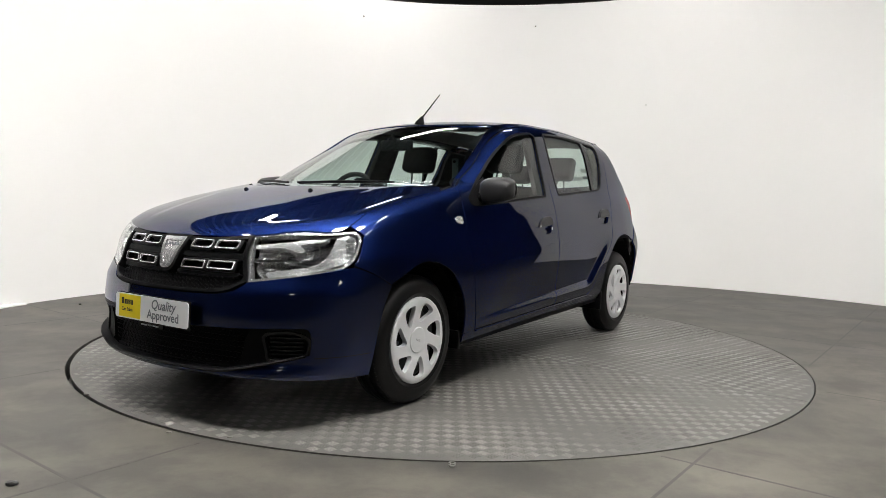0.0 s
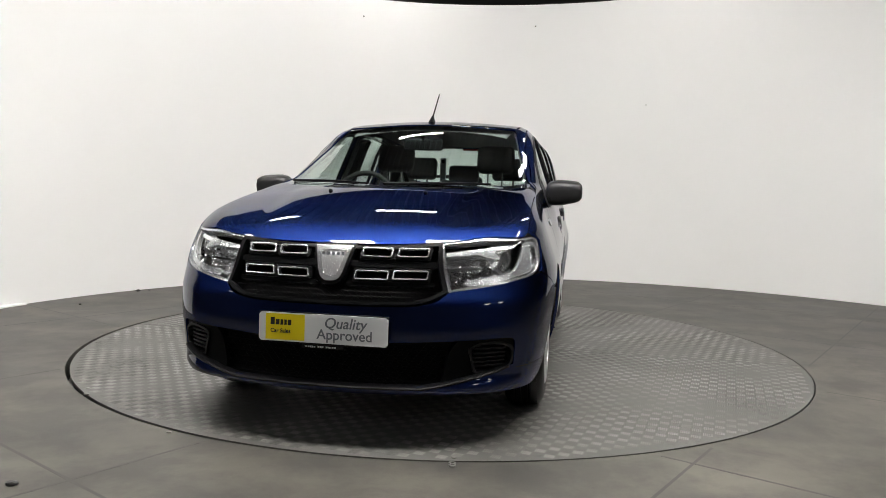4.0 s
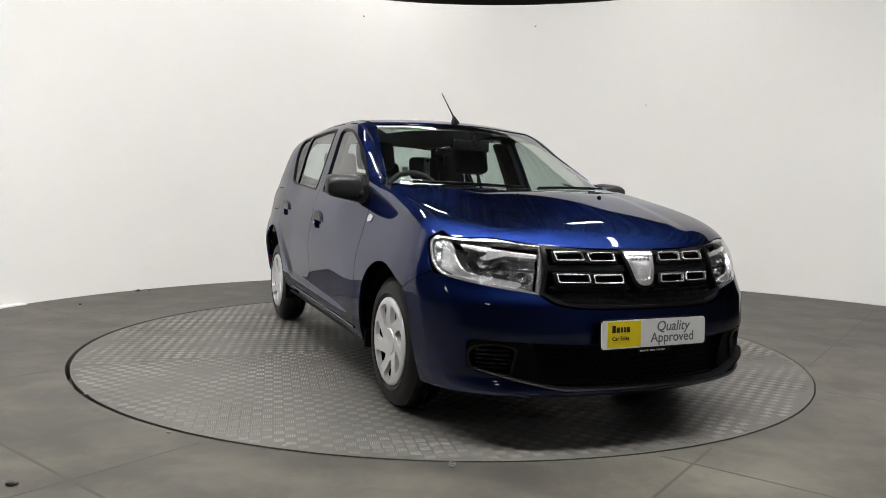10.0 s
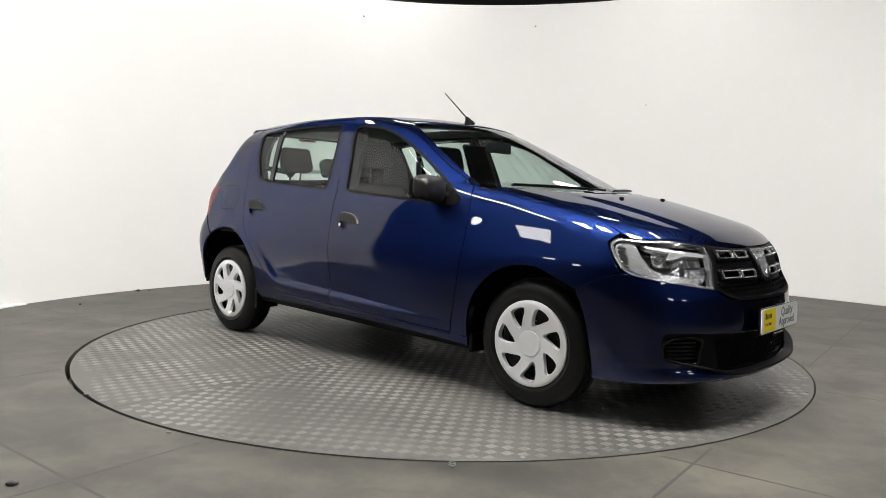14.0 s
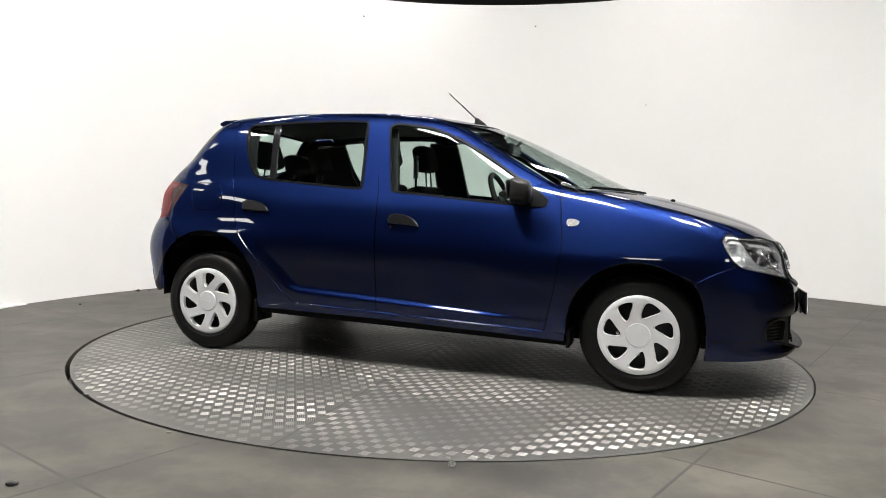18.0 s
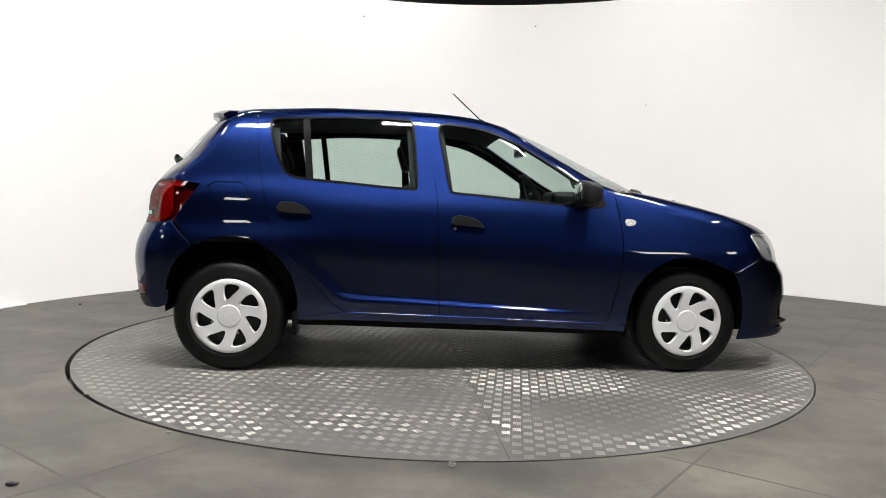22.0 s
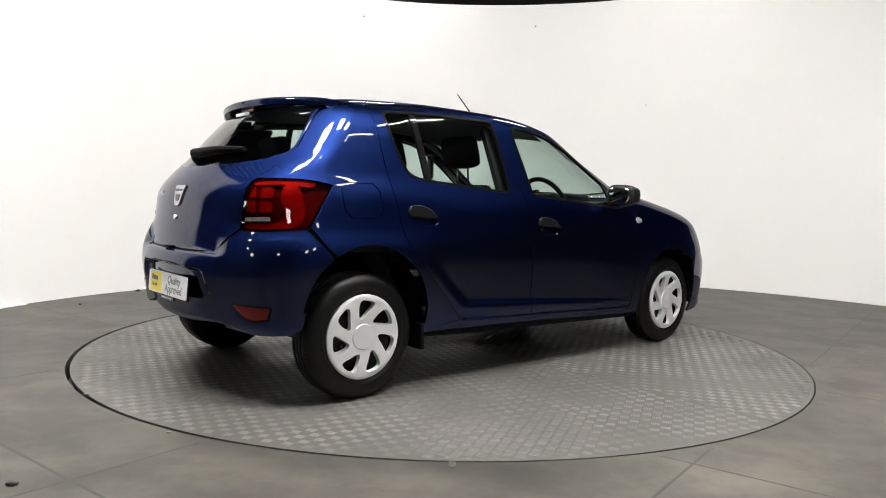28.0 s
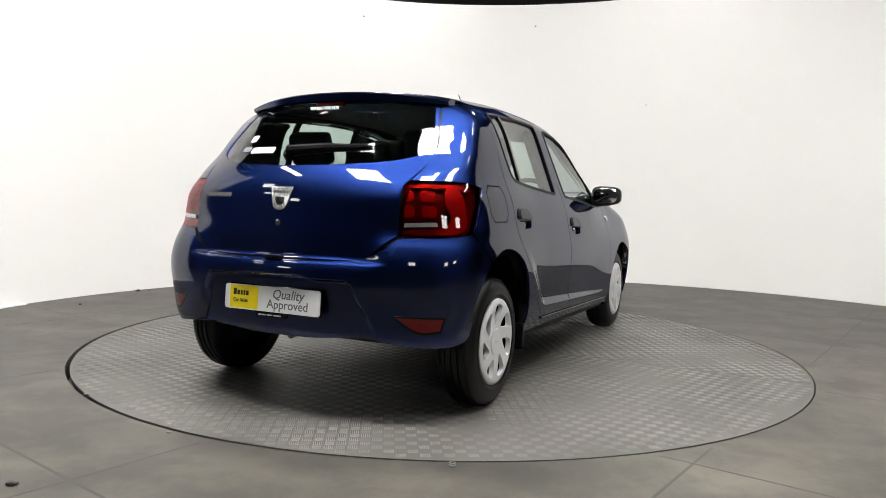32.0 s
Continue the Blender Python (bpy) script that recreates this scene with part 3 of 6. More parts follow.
def outline(pts, gap=0.03, closed=True):
    """A closed smooth outline through points; a point with a third entry is a sharp corner."""
    P = [np.array(p[:2], float) for p in pts]
    sharp = [len(p) > 2 for p in pts]
    n, out = len(P), []
    for i in range(n):
        j = (i + 1) % n
        a, b = P[i], P[j]
        ta = (b - a) if sharp[i] else (b - P[i - 1]) / 2
        tb = (b - a) if sharp[j] else (P[(j + 1) % n] - a) / 2
        L = np.linalg.norm(b - a)
        for k, (tt, q) in enumerate(((ta, i), (tb, j))):
            nt = np.linalg.norm(tt)
            if nt > 0:
                tt = tt / nt * L
            if k == 0:
                ta = tt
            else:
                tb = tt
        m = max(1, int(L / gap + 0.5))
        if not (sharp[i] and sharp[j]):
            m = max(m, 4)
        for s in range(m):
            t = s / m
            out.append((2 * t ** 3 - 3 * t ** 2 + 1) * a + (t ** 3 - 2 * t ** 2 + t) * ta + (3 * t ** 2 - 2 * t ** 3) * b + (t ** 3 - t ** 2) * tb)
    return out


def inside(q, poly):
    c = np.zeros(len(q), bool)
    P = np.array(poly)
    R = np.roll(P, -1, 0)
    for a, b in zip(P, R):
        k = (a[1] > q[:, 1]) != (b[1] > q[:, 1])
        if b[1] != a[1]:
            c ^= k & (q[:, 0] < (b[0] - a[0]) * (q[:, 1] - a[1]) / (b[1] - a[1]) + a[0])
    return c


def sheet(proj, outer, holes=(), grid=0.035, sink=0.0, flange=0.009, mirror=False, lip=0.0009, calm=0.0, rows=()):
    """A pressed panel: the part of the skin inside an outline, with turned-in edges."""
    from mathutils.geometry import delaunay_2d_cdt
    loops = [outer, *holes]
    pts, edges = [], []
    for lp in loops:
        s = len(pts)
        pts += [Vector(p) for p in lp]
        edges += [(s + i, s + (i + 1) % len(lp)) for i in range(len(lp))]
    O = np.array(outer)
    ga = np.arange(O[:, 0].min(), O[:, 0].max(), grid)
    gb = np.arange(O[:, 1].min(), O[:, 1].max(), grid)
    q = np.array([(a + (grid / 2 if i % 2 else 0), b) for i, b in enumerate(gb) for a in ga])
    ok = inside(q, outer)
    for hl in holes:
        ok &= ~inside(q, hl)
    bd = np.array([tuple(p) for p in pts])
    if len(rows):
        ex = np.array(rows)
        on = inside(ex, outer)
        for hl in holes:
            on &= ~inside(ex, hl)
        on &= np.min(np.linalg.norm(ex[:, None] - bd[None], axis=2), axis=1) > 0.006
        pts += [Vector(p) for p in ex[on]]
        bd = np.array([tuple(p) for p in pts])
    if len(q):
        ok &= np.min(np.linalg.norm(q[:, None] - bd[None], axis=2), axis=1) > grid * 0.45
        pts += [Vector(p) for p in q[ok]]
    V, _, F, *_ = delaunay_2d_cdt(pts, edges, [], 0, 1e-6)
    ab = np.array([tuple(v) for v in V])
    cen = np.array([ab[list(f)].mean(0) for f in F])
    keep = inside(cen, outer)
    for hl in holes:
        keep &= ~inside(cen, hl)
    o, d = proj.rays(ab)
    p, hit = cast(o, d)
    nrm = skin_normal(p)
    p = p - nrm * sink
    if mirror:
        p, nrm = p * (1, -1, 1), nrm * (1, -1, 1)
    bm = bmesh.new()
    lay = bm.verts.layers.float_vector.new("skin")
    vs = [bm.verts.new(c) for c in p]
    mean = nrm[hit].mean(0) if calm else 0
    for v, n in zip(vs, nrm):
        v[lay] = Vector(n * (1 - calm) + mean * calm).normalized()
    tag = {}
    for f, k in zip(F, keep):
        if k and all(hit[i] for i in f):
            a, b, c = (p[i] for i in f[:3])
            if np.dot(np.cross(b - a, c - a), nrm[f[0]]) < 0:
                f = f[::-1]
            bm.faces.new([vs[i] for i in f])
    for i, v in enumerate(vs):
        tag[v] = i
    if flange:
        bound = [e for e in bm.edges if len(e.link_faces) == 1]
        r1, r2 = {}, {}
        for e in bound:
            for v in e.verts:
                if v not in r1:
                    n = Vector(nrm[tag[v]])
                    away = Vector()
                    for e2 in v.link_edges:
                        if len(e2.link_faces) == 1:
                            fc = e2.link_faces[0]
                            t = (e2.verts[1].co - e2.verts[0].co).normalized()
                            w = t.cross(n)
                            if w.dot(fc.calc_center_median() - e2.verts[0].co) > 0:
                                w = -w
                            away += w
                    away = away.normalized() if away.length > 0 else away
                    r1[v] = bm.verts.new(v.co + away * lip - n * lip)
                    r2[v] = bm.verts.new(v.co + away * lip - n * flange)
        for e in bound:
            a, b = e.verts
            l = e.link_loops[0] if e.link_loops else None
            if l and l.vert is a:
                a, b = b, a
            bm.faces.new((a, b, r1[b], r1[a]))
            bm.faces.new((r1[a], r1[b], r2[b], r2[a]))
    for v in [v for v in bm.verts if not v.link_faces]:
        bm.verts.remove(v)
    return bm


def skin_part(name, bm, material, parent, label="", local=True):
    """Like part, but keeps the panel's faces as made; soft over the panel, crisp at its edges."""
    me = bpy.data.meshes.new(name)
    bm.normal_update()
    for f in bm.faces:
        f.smooth = True
    for e in bm.edges:
        if len(e.link_faces) == 2 and e.calc_face_angle(0) > 0.5:
            e.smooth = False
    bm.to_mesh(me)
    bm.free()
    att = me.attributes.get("skin")
    if att:
        vn = np.zeros(len(me.vertices) * 3)
        att.data.foreach_get("vector", vn)
        vn = vn.reshape(-1, 3)
        on = np.linalg.norm(vn, axis=1) > 0.5
        loops = np.zeros((len(me.loops), 3))
        for f in me.polygons:
            ids = list(f.vertices)
            loops[f.loop_start:f.loop_start + f.loop_total] = vn[ids] if on[ids].all() else f.normal
        me.normals_split_custom_set(loops.tolist())
        me.attributes.remove(me.attributes["skin"])
    me.materials.append(material)
    ob = new(name, me)
    ob.parent = parent
    if label:
        tagged(ob, label)
    return ob


CAR = tagged(new("hatchback_car"), "dark blue metallic five-door hatchback parked on the steel turntable", "car")
CHASSIS = CAR


def place(ob):
    ob.location = (-CX, -CY, 0)
    return ob


def skin(name, proj, outer, mat, parent=None, holes=(), label="", **k):
    ob = skin_part(name, sheet(proj, outer, holes, **k), mat, parent or CAR, label)
    return ob if parent else place(ob)


def both(name, proj, outer, mat, holes=(), label="", **k):
    """The same panel on the car's right and left side."""
    return [skin(name, proj, outer, mat, None, holes, label, mirror=m, **k) for m in (False, True)]


def one(name, proj, outer, mat, holes=(), label="", **k):
    return skin(name, proj, outer, mat, None, holes, label, **k)


def arc(cx, cz, r, a0, a1, n):
    return [(cx + r * math.cos(radians(a0 + (a1 - a0) * i / n)), cz + r * math.sin(radians(a0 + (a1 - a0) * i / n))) for i in range(n + 1)]


S = 1  # marks a sharp corner
B_TOP, B_MID, B_LOW = (-0.249, 1.458), (-0.172, 1.007), (-0.147, 0.348)
FRONT_WINDOW = [(-0.160, 1.372), (-0.150, 1.392), (-0.10, 1.402), (0.125, 1.368), (0.325, 1.284), (0.605, 1.113), (0.79, 0.985), (0.795, 0.962), (0.77, 0.945, S),
                (0.646, 0.950), (0.049, 0.998), (-0.075, 1.008), (-0.092, 1.02), (-0.125, 1.19)]
REAR_WINDOW = [(-0.325, 1.418), (-0.308, 1.40), (-0.289, 1.2), (-0.283, 1.03), (-0.30, 1.020), (-0.722, 1.050), (-0.94, 1.070), (-1.0, 1.095), (-1.03, 1.14), (-1.064, 1.22),
               (-1.098, 1.36), (-1.088, 1.392), (-1.04, 1.402), (-0.7, 1.42)]


# the seam between bonnet, fender and headlight, and its height on the skin
SEAM = [(0.885, 0.716), (1.0, 0.722), (1.2, 0.728), (1.45, 0.734), (1.6, 0.738), (1.70, 0.742)]
NOSE_EDGE = [(1.755, 0.728), (1.81, 0.675), (1.86, 0.59), (1.92, 0.475), (1.96, 0.35), (1.985, 0.2), (1.995, 0.0)]


def on_top(pts):
    return cast(np.array([(x, -y, 2.0) for x, y in pts]), np.tile((0, 0, -1.0), (len(pts), 1)))[0]


SEAM_Z = on_top([(x, y + 0.003) for x, y in SEAM])
NOSE_Z = on_top(NOSE_EDGE)


def cup(x, z, k=1.0):
    """The outline of the dish behind a door handle."""
    c = ((-0.092, 0.012), (-0.074, 0.044), (0, 0.051), (0.062, 0.030), (0.095, -0.006), (0.088, -0.042), (0.03, -0.050), (-0.052, -0.044))
    return outline([(x + a * k, z + b * k) for a, b in c])


HANDLES = (("front_door_handle", 0.0, 0.826), ("rear_door_handle", -0.955, 0.880))


def doors():
    # points that follow the crease low on the doors
    line = [(x, 0.405 - 0.064 * x + k * (0.034 - 0.022 * x)) for x in np.arange(-0.70, 0.80, 0.014) for k in (-1.15, -0.85, -0.55, -0.25, 0.05, 0.4)]
    front = outline([(0.853, 1.040, S), (0.874, 0.909), (0.888, 0.745), (0.864, 0.535), (0.812, 0.297, S), (0.191, 0.314), (-0.143, 0.326, S),
                     (-0.169, 1.007, S), (-0.245, 1.448), (-0.10, 1.442), (0.145, 1.405), (0.35, 1.32), (0.62, 1.155), (0.76, 1.082)])
    rear = outline([(-0.149, 0.326, S), (-0.66, 0.344), (-0.735, 0.390), (-0.872, 0.543), (-1.063, 0.764), (-1.108, 0.951), (-1.145, 1.13), (-1.172, 1.40), (-1.165, 1.428, S),
                    (-0.7, 1.458), (-0.251, 1.448, S), (-0.175, 1.007, S)])
    both("front_door", SIDE, front, PAINT, [outline(FRONT_WINDOW), cup(*HANDLES[0][1:])], flange=0.017, grid=0.02, rows=line)
    both("rear_door", SIDE, rear, PAINT, [outline(REAR_WINDOW), cup(*HANDLES[1][1:])], flange=0.017, grid=0.02, rows=line)
    both("front_window", SIDE, outline(FRONT_WINDOW), GLASS, sink=0.008, flange=0)
    both("rear_window", SIDE, outline(REAR_WINDOW), GLASS, sink=0.008, flange=0)


def frame_outline(a0, a1, b0, b1, skew=0.0, r=0.006):
    """A rounded box outline (a, b); skew shifts its top."""
    pts = []
    for (a, b, sa, sb) in ((a0, b0, 1, 1), (a1, b0, -1, 1), (a1, b1, -1, -1), (a0, b1, 1, -1)):
        k = skew * (b - b0) / (b1 - b0)
        first, second = ((a + k, b + sb * r), (a + k + sa * r, b)) if sa * sb > 0 else ((a + k + sa * r, b), (a + k, b + sb * r))
        pts += [first + (S,), second + (S,)]
    return outline(pts, gap=0.03)


FLAP = (-1.410, -1.190, 0.866, 1.037)
GATE_EDGE = [(0.540, 1.395), (0.572, 1.30), (0.602, 1.194), (0.592, 1.10), (0.566, 1.045)]


def fenders():
    arch = arc(1.28, 0.325, 0.352, 10, 186, 16)
    fender = outline([(0.860, 1.045, S), (SEAM_Z[0][0], SEAM_Z[0][2]), *[(q[0], q[2]) for q in SEAM_Z[1:-1]], (SEAM_Z[-1][0], SEAM_Z[-1][2], S), (1.665, 0.805, S), (1.70, 0.735), (1.735, 0.680, S), (1.65, 0.643), (1.555, 0.592, S),
                      *[(a, b) for a, b in arch if b > 0.30 and a < 1.535][1:], (0.925, 0.285, S), (0.818, 0.288, S), (0.870, 0.535), (0.894, 0.745), (0.880, 0.909)])
    both("front_fender", SIDE, fender, PAINT, flange=0.012, grid=0.022)
    arch = arc(-1.285, 0.385, 0.36, 120, -20, 14)
    edge, _ = cast(np.array([(-3.0, -y - 0.006, z) for y, z in GATE_EDGE]), np.tile((1.0, 0, 0), (len(GATE_EDGE), 1)))
    quarter = outline([(-1.192, 1.425, S), (-1.30, 1.42), (edge[0][0], edge[0][2], S), *[(q[0], q[2]) for q in edge[1:-1]], (edge[-1][0], edge[-1][2], S), (-1.60, 1.044), (-1.455, 1.022, S), (-1.53, 0.915), (-1.585, 0.825, S),
                       (-1.50, 0.72), (arch[0][0], arch[0][1], S), *arch[1:], (-0.945, 0.297, S), (-0.68, 0.338, S),
                       (-0.739, 0.387), (-0.876, 0.541), (-1.067, 0.762), (-1.113, 0.951), (-1.150, 1.13), (-1.177, 1.40)])
    skin("rear_quarter", SIDE, quarter, PAINT, holes=[frame_outline(*FLAP, -0.012, 0.036)], flange=0.012, grid=0.022)
    skin("rear_quarter", SIDE, quarter, PAINT, flange=0.012, grid=0.022, mirror=True)
    sill = outline([(0.925, 0.279, S), (0.81, 0.290), (0.191, 0.308), (-0.147, 0.320), (-0.67, 0.337, S), (-0.94, 0.2965, S), (-0.93, 0.290, S), (-0.10, 0.276), (0.75, 0.248), (0.92, 0.240, S)])
    for sd, ob in zip((-1, 1), both("sill", SIDE, sill, PAINT)):
        xs = np.linspace(-0.665, 0.805, 50)
        p, _ = cast(np.array([(x, -1.6, 0.3145 - 0.0323 * x) for x in xs]), np.tile((0, 1.0, 0), (50, 1)))
        bm = bmesh.new()
        tube(bm, [(q[0], sd * (abs(q[1]) + 0.0015), q[2] - 0.002) for q in p], 0.0065, 12)
        part("sill_ledge", bm, PAINT, ob)


def top():
    edge = [(x, y - 0.001) for x, y in SEAM[1:]] + NOSE_EDGE[:-1]
    hood = outline([(0.99, 0.690, S), *edge, NOSE_EDGE[-1], *[(x, -y) for x, y in edge[::-1]], (0.99, -0.690, S), (1.18, -0.5), (1.29, -0.25), (1.325, 0), (1.29, 0.25), (1.18, 0.5)])
    one("hood", TOP, hood, PAINT, grid=0.022)
    roof = outline([(0.19, -0.535, S), (0.30, -0.3), (0.335, 0), (0.30, 0.3), (0.19, 0.535, S), (-0.4, 0.555), (-1.0, 0.545), (-1.34, 0.515, S), (-1.39, 0.3), (-1.40, 0), (-1.39, -0.3), (-1.34, -0.515, S), (-1.0, -0.545), (-0.4, -0.555)])
    one("roof", TOP, roof, PAINT)
    w = [(0.225, -0.528), (0.32, -0.3), (0.355, 0), (0.32, 0.3), (0.225, 0.528), (0.5, 0.592), (0.84, 0.682), (0.93, 0.688), (1.06, 0.62), (1.2, 0.4), (1.265, 0.15), (1.265, -0.15), (1.2, -0.4), (1.06, -0.62), (0.93, -0.688), (0.84, -0.682), (0.5, -0.592)]
    lift = np.array([[x, y, 0.0] for x, y in w])
    o = np.column_stack([lift[:, 0], lift[:, 1], np.full(len(w), 2.0)])
    p, _ = cast(o, np.tile((0, 0, -1.0), (len(w), 1)))
    screen = outline([SCREEN.flat(q) + ((S,) if i in (0, 4, 7, 14) else ()) for i, q in enumerate(p)])
    one("windscreen", SCREEN, screen, GLASS, sink=0.004, flange=0)
    # pillar and roof rail beside the screen
    hi = [(0.885, 0.712), (0.84, 0.690), (0.5, 0.599), (0.225, 0.535), (0.19, 0.541), (-0.4, 0.561), (-1.0, 0.551), (-1.34, 0.521)]
    q, _ = cast(np.array([(x, -y, 2.0) for x, y in hi]), np.tile((0, 0, -1.0), (len(hi), 1)))
    lo = [(-1.40, 1.392), (-1.30, 1.428), (-1.18, 1.434), (-0.7, 1.464), (-0.25, 1.456), (-0.10, 1.448), (0.145, 1.411), (0.35, 1.326), (0.62, 1.161), (0.76, 1.088), (0.853, 1.048)]
    r, _ = cast(np.array([(x, -1.6, z) for x, z in lo]), np.tile((0, 1.0, 0), (len(lo), 1)))
    rail = outline([RAIL.flat(v) + ((S,) if i in (0, 1, 7, 8, 18) else ()) for i, v in enumerate([*q, *r])])
    both("roof_rail", RAIL, rail, PAINT)
    inner = outline([RAIL.flat(v) + (S,) for v in [*q[1:4], *r[6:10]]])
    both("screen_pillar_trim", RAIL, inner, LINER, sink=0.030, flange=0, grid=0.05, label="grey inner trim of the windscreen pillar")


def ends():
    R = NOSE_RING
    half = [(1.555, -0.859, 0.585, S), (1.65, -0.85, 0.636), (1.742, -0.81, 0.672, S), (1.86, -0.72, 0.648), (1.95, -0.58, 0.622), (2.0, -0.46, 0.604, S), (2.03, -0.40, 0.565), (2.05, -0.30, 0.548), (2.085, 0.0, 0.545)]
    up = [(*R.flat(p[:3]), *p[3:]) for p in half]
    low = [(1.645, -0.84, 0.195, S), (1.76, -0.79, 0.20), (1.95, -0.6, 0.21), (2.05, -0.4, 0.208), (2.1, 0.0, 0.205)]
    dn = [(*R.flat(p[:3]), *p[3:]) for p in low]
    flip = lambda L: [(-p[0], *p[1:]) for p in L]
    rim = [R.flat(p) for p in ((1.634, -0.85, 0.325), (1.615, -0.853, 0.43), (1.587, -0.857, 0.52))]
    pts = up + flip(up[:-1])[::-1] + flip(rim)[::-1] + flip(dn[:-1]) + dn[::-1] + rim
    intake = [(1.90, -0.715, 0.405), (1.91, -0.69, 0.425), (2.0, -0.52, 0.42), (2.08, -0.25, 0.41), (2.1, 0.0, 0.408)]
    inlow = [(1.90, -0.715, 0.315), (1.99, -0.58, 0.278), (2.05, -0.43, 0.247), (2.12, 0, 0.242)]
    a = [R.flat(p) for p in intake]
    b = [(*R.flat(p), S) if i == 0 else R.flat(p) for i, p in enumerate(inlow)]
    hole = outline(a + flip(a[:-1])[::-1] + flip(b[:-1]) + b[::-1])
    one("front_bumper", R, outline(pts), PAINT, [hole], flange=0.012, grid=0.022)
    T = TAIL_RING
    up = [(-1.505, -0.85, 0.71, S), (-1.592, -0.79, 0.815, S), (-1.70, -0.71, 0.803), (-1.80, -0.56, 0.797, S), (-1.86, -0.46, 0.72), (-1.90, -0.35, 0.695), (-1.93, 0, 0.69)]
    dn = [(-1.62, -0.84, 0.44, S), (-1.64, -0.82, 0.362), (-1.75, -0.72, 0.338), (-1.82, -0.58, 0.350), (-1.87, -0.42, 0.364), (-1.90, -0.20, 0.348), (-1.9, 0, 0.345)]
    u = [(*T.flat(p[:3]), *p[3:]) for p in up]
    d = [(*T.flat(p[:3]), *p[3:]) for p in dn]
    aa = [(x, z) for x, z in arc(-1.285, 0.385, 0.36, 170, 125, 6)]
    ar = [T.flat((x, -0.855, z)) for x, z in aa]
    pts = u + flip(u[:-1])[::-1] + flip(ar)[::-1] + flip(d[:-1]) + d[::-1] + ar
    one("rear_bumper", T, outline(pts), PAINT, flange=0.012, grid=0.0135)
    # tailgate with its window
    win = [(0.0, 1.43), (0.3, 1.425), (0.518, 1.403, S), (0.560, 1.30), (0.590, 1.208), (0.578, 1.170), (0.45, 1.128), (0.2, 1.108), (0, 1.103)]
    gate = [(0.0, 1.455), (0.3, 1.45), (0.528, 1.42, S), (0.572, 1.30), (0.602, 1.194), (0.592, 1.10), (0.566, 1.045), (0.551, 1.02), (0.555, 0.93), (0.556, 0.81, S), (0.5, 0.765), (0.43, 0.71), (0.38, 0.70), (0, 0.698)]
    mir = lambda L: L + [(-p[0], *p[1:]) for p in L[1:-1][::-1]]
    one("tailgate", REAR, outline(mir(gate)), PAINT, [outline(mir(win))], grid=0.022)
    one("rear_screen", REAR, outline(mir(win)), GLASS, sink=0.004, flange=0)


def seam(name, proj, pts, w=0.016, sink=0.010, mirrored=True):
    """A black strip behind a gap between panels: door rubber in part, painted gap shade throughout."""
    P = np.array(pts, float)
    d = np.gradient(P, axis=0)
    n = np.stack([-d[:, 1], d[:, 0]], 1) / np.linalg.norm(d, axis=1)[:, None] * w
    o = [tuple(q) for q in P + n] + [tuple(q) for q in (P - n)[::-1]]
    for m in ((False, True) if mirrored else (False,)):
        skin(name, proj, o, SEAL, holes=(), sink=sink, flange=0, grid=0.2, mirror=m)


def dense(pts, gap=0.03):
    out = []
    for a, b in zip(pts, pts[1:]):
        k = max(1, int(math.dist(a, b) / gap))
        out += [(a[0] + (b[0] - a[0]) * i / k, a[1] + (b[1] - a[1]) * i / k) for i in range(k)]
    return out + [pts[-1]]


def seams():
    seam("door_seal_shade", SIDE, dense([(0.857, 1.04), (0.877, 0.909), (0.891, 0.745), (0.867, 0.535), (0.815, 0.294), (0.191, 0.311), (-0.146, 0.323), (-0.67, 0.341), (-0.738, 0.390), (-0.874, 0.543), (-1.065, 0.764), (-1.111, 0.951), (-1.148, 1.13), (-1.176, 1.41)]))
    seam("door_seal_shade", SIDE, dense([(-0.146, 0.323), (-0.172, 1.007), (-0.247, 1.446)]))
    seam("door_seal_shade", SIDE, dense([(-1.17, 1.431), (-0.7, 1.461), (-0.25, 1.452), (-0.10, 1.445), (0.145, 1.408), (0.35, 1.323), (0.62, 1.158), (0.76, 1.085), (0.855, 1.044)]))
    # no rubber at bumpers and bonnet: these strips only paint the gaps' shade
    seam("bumper_gap_shade", SIDE, dense([(1.555, 0.589), (1.65, 0.640), (1.738, 0.676)]))
    seam("bumper_gap_shade", SIDE, dense([(-1.47, 0.70), (-1.505, 0.715), (-1.588, 0.82)]))
    for m in (False, True):
        low = frame_outline(*sorted((NOSE_RING.flat((1.652, -0.845, 0.3))[0], NOSE_RING.flat((1.885, -0.722, 0.3))[0])), 0.2985, 0.3020, 0, 0.001)
        skin("apron_gap", NOSE_RING, low, SEAL, sink=-0.0006, flange=0, grid=0.03, mirror=m)
    seam("hood_gap_shade", TOP, dense([(x, -y - 0.001) for x, y in SEAM]))
    seam("hood_gap_shade", TOP, dense([(x - 0.004, -y) for x, y in NOSE_EDGE[:5]]))
    seam("tailgate_seal_shade", REAR, dense([(-0.531, 1.42), (-0.575, 1.30), (-0.605, 1.194), (-0.595, 1.10), (-0.569, 1.045), (-0.558, 0.93), (-0.558, 0.81), (-0.5, 0.762), (-0.43, 0.705), (-0.38, 0.694), (0, 0.692)]))


doors()
fenders()
top()
ends()
seams()




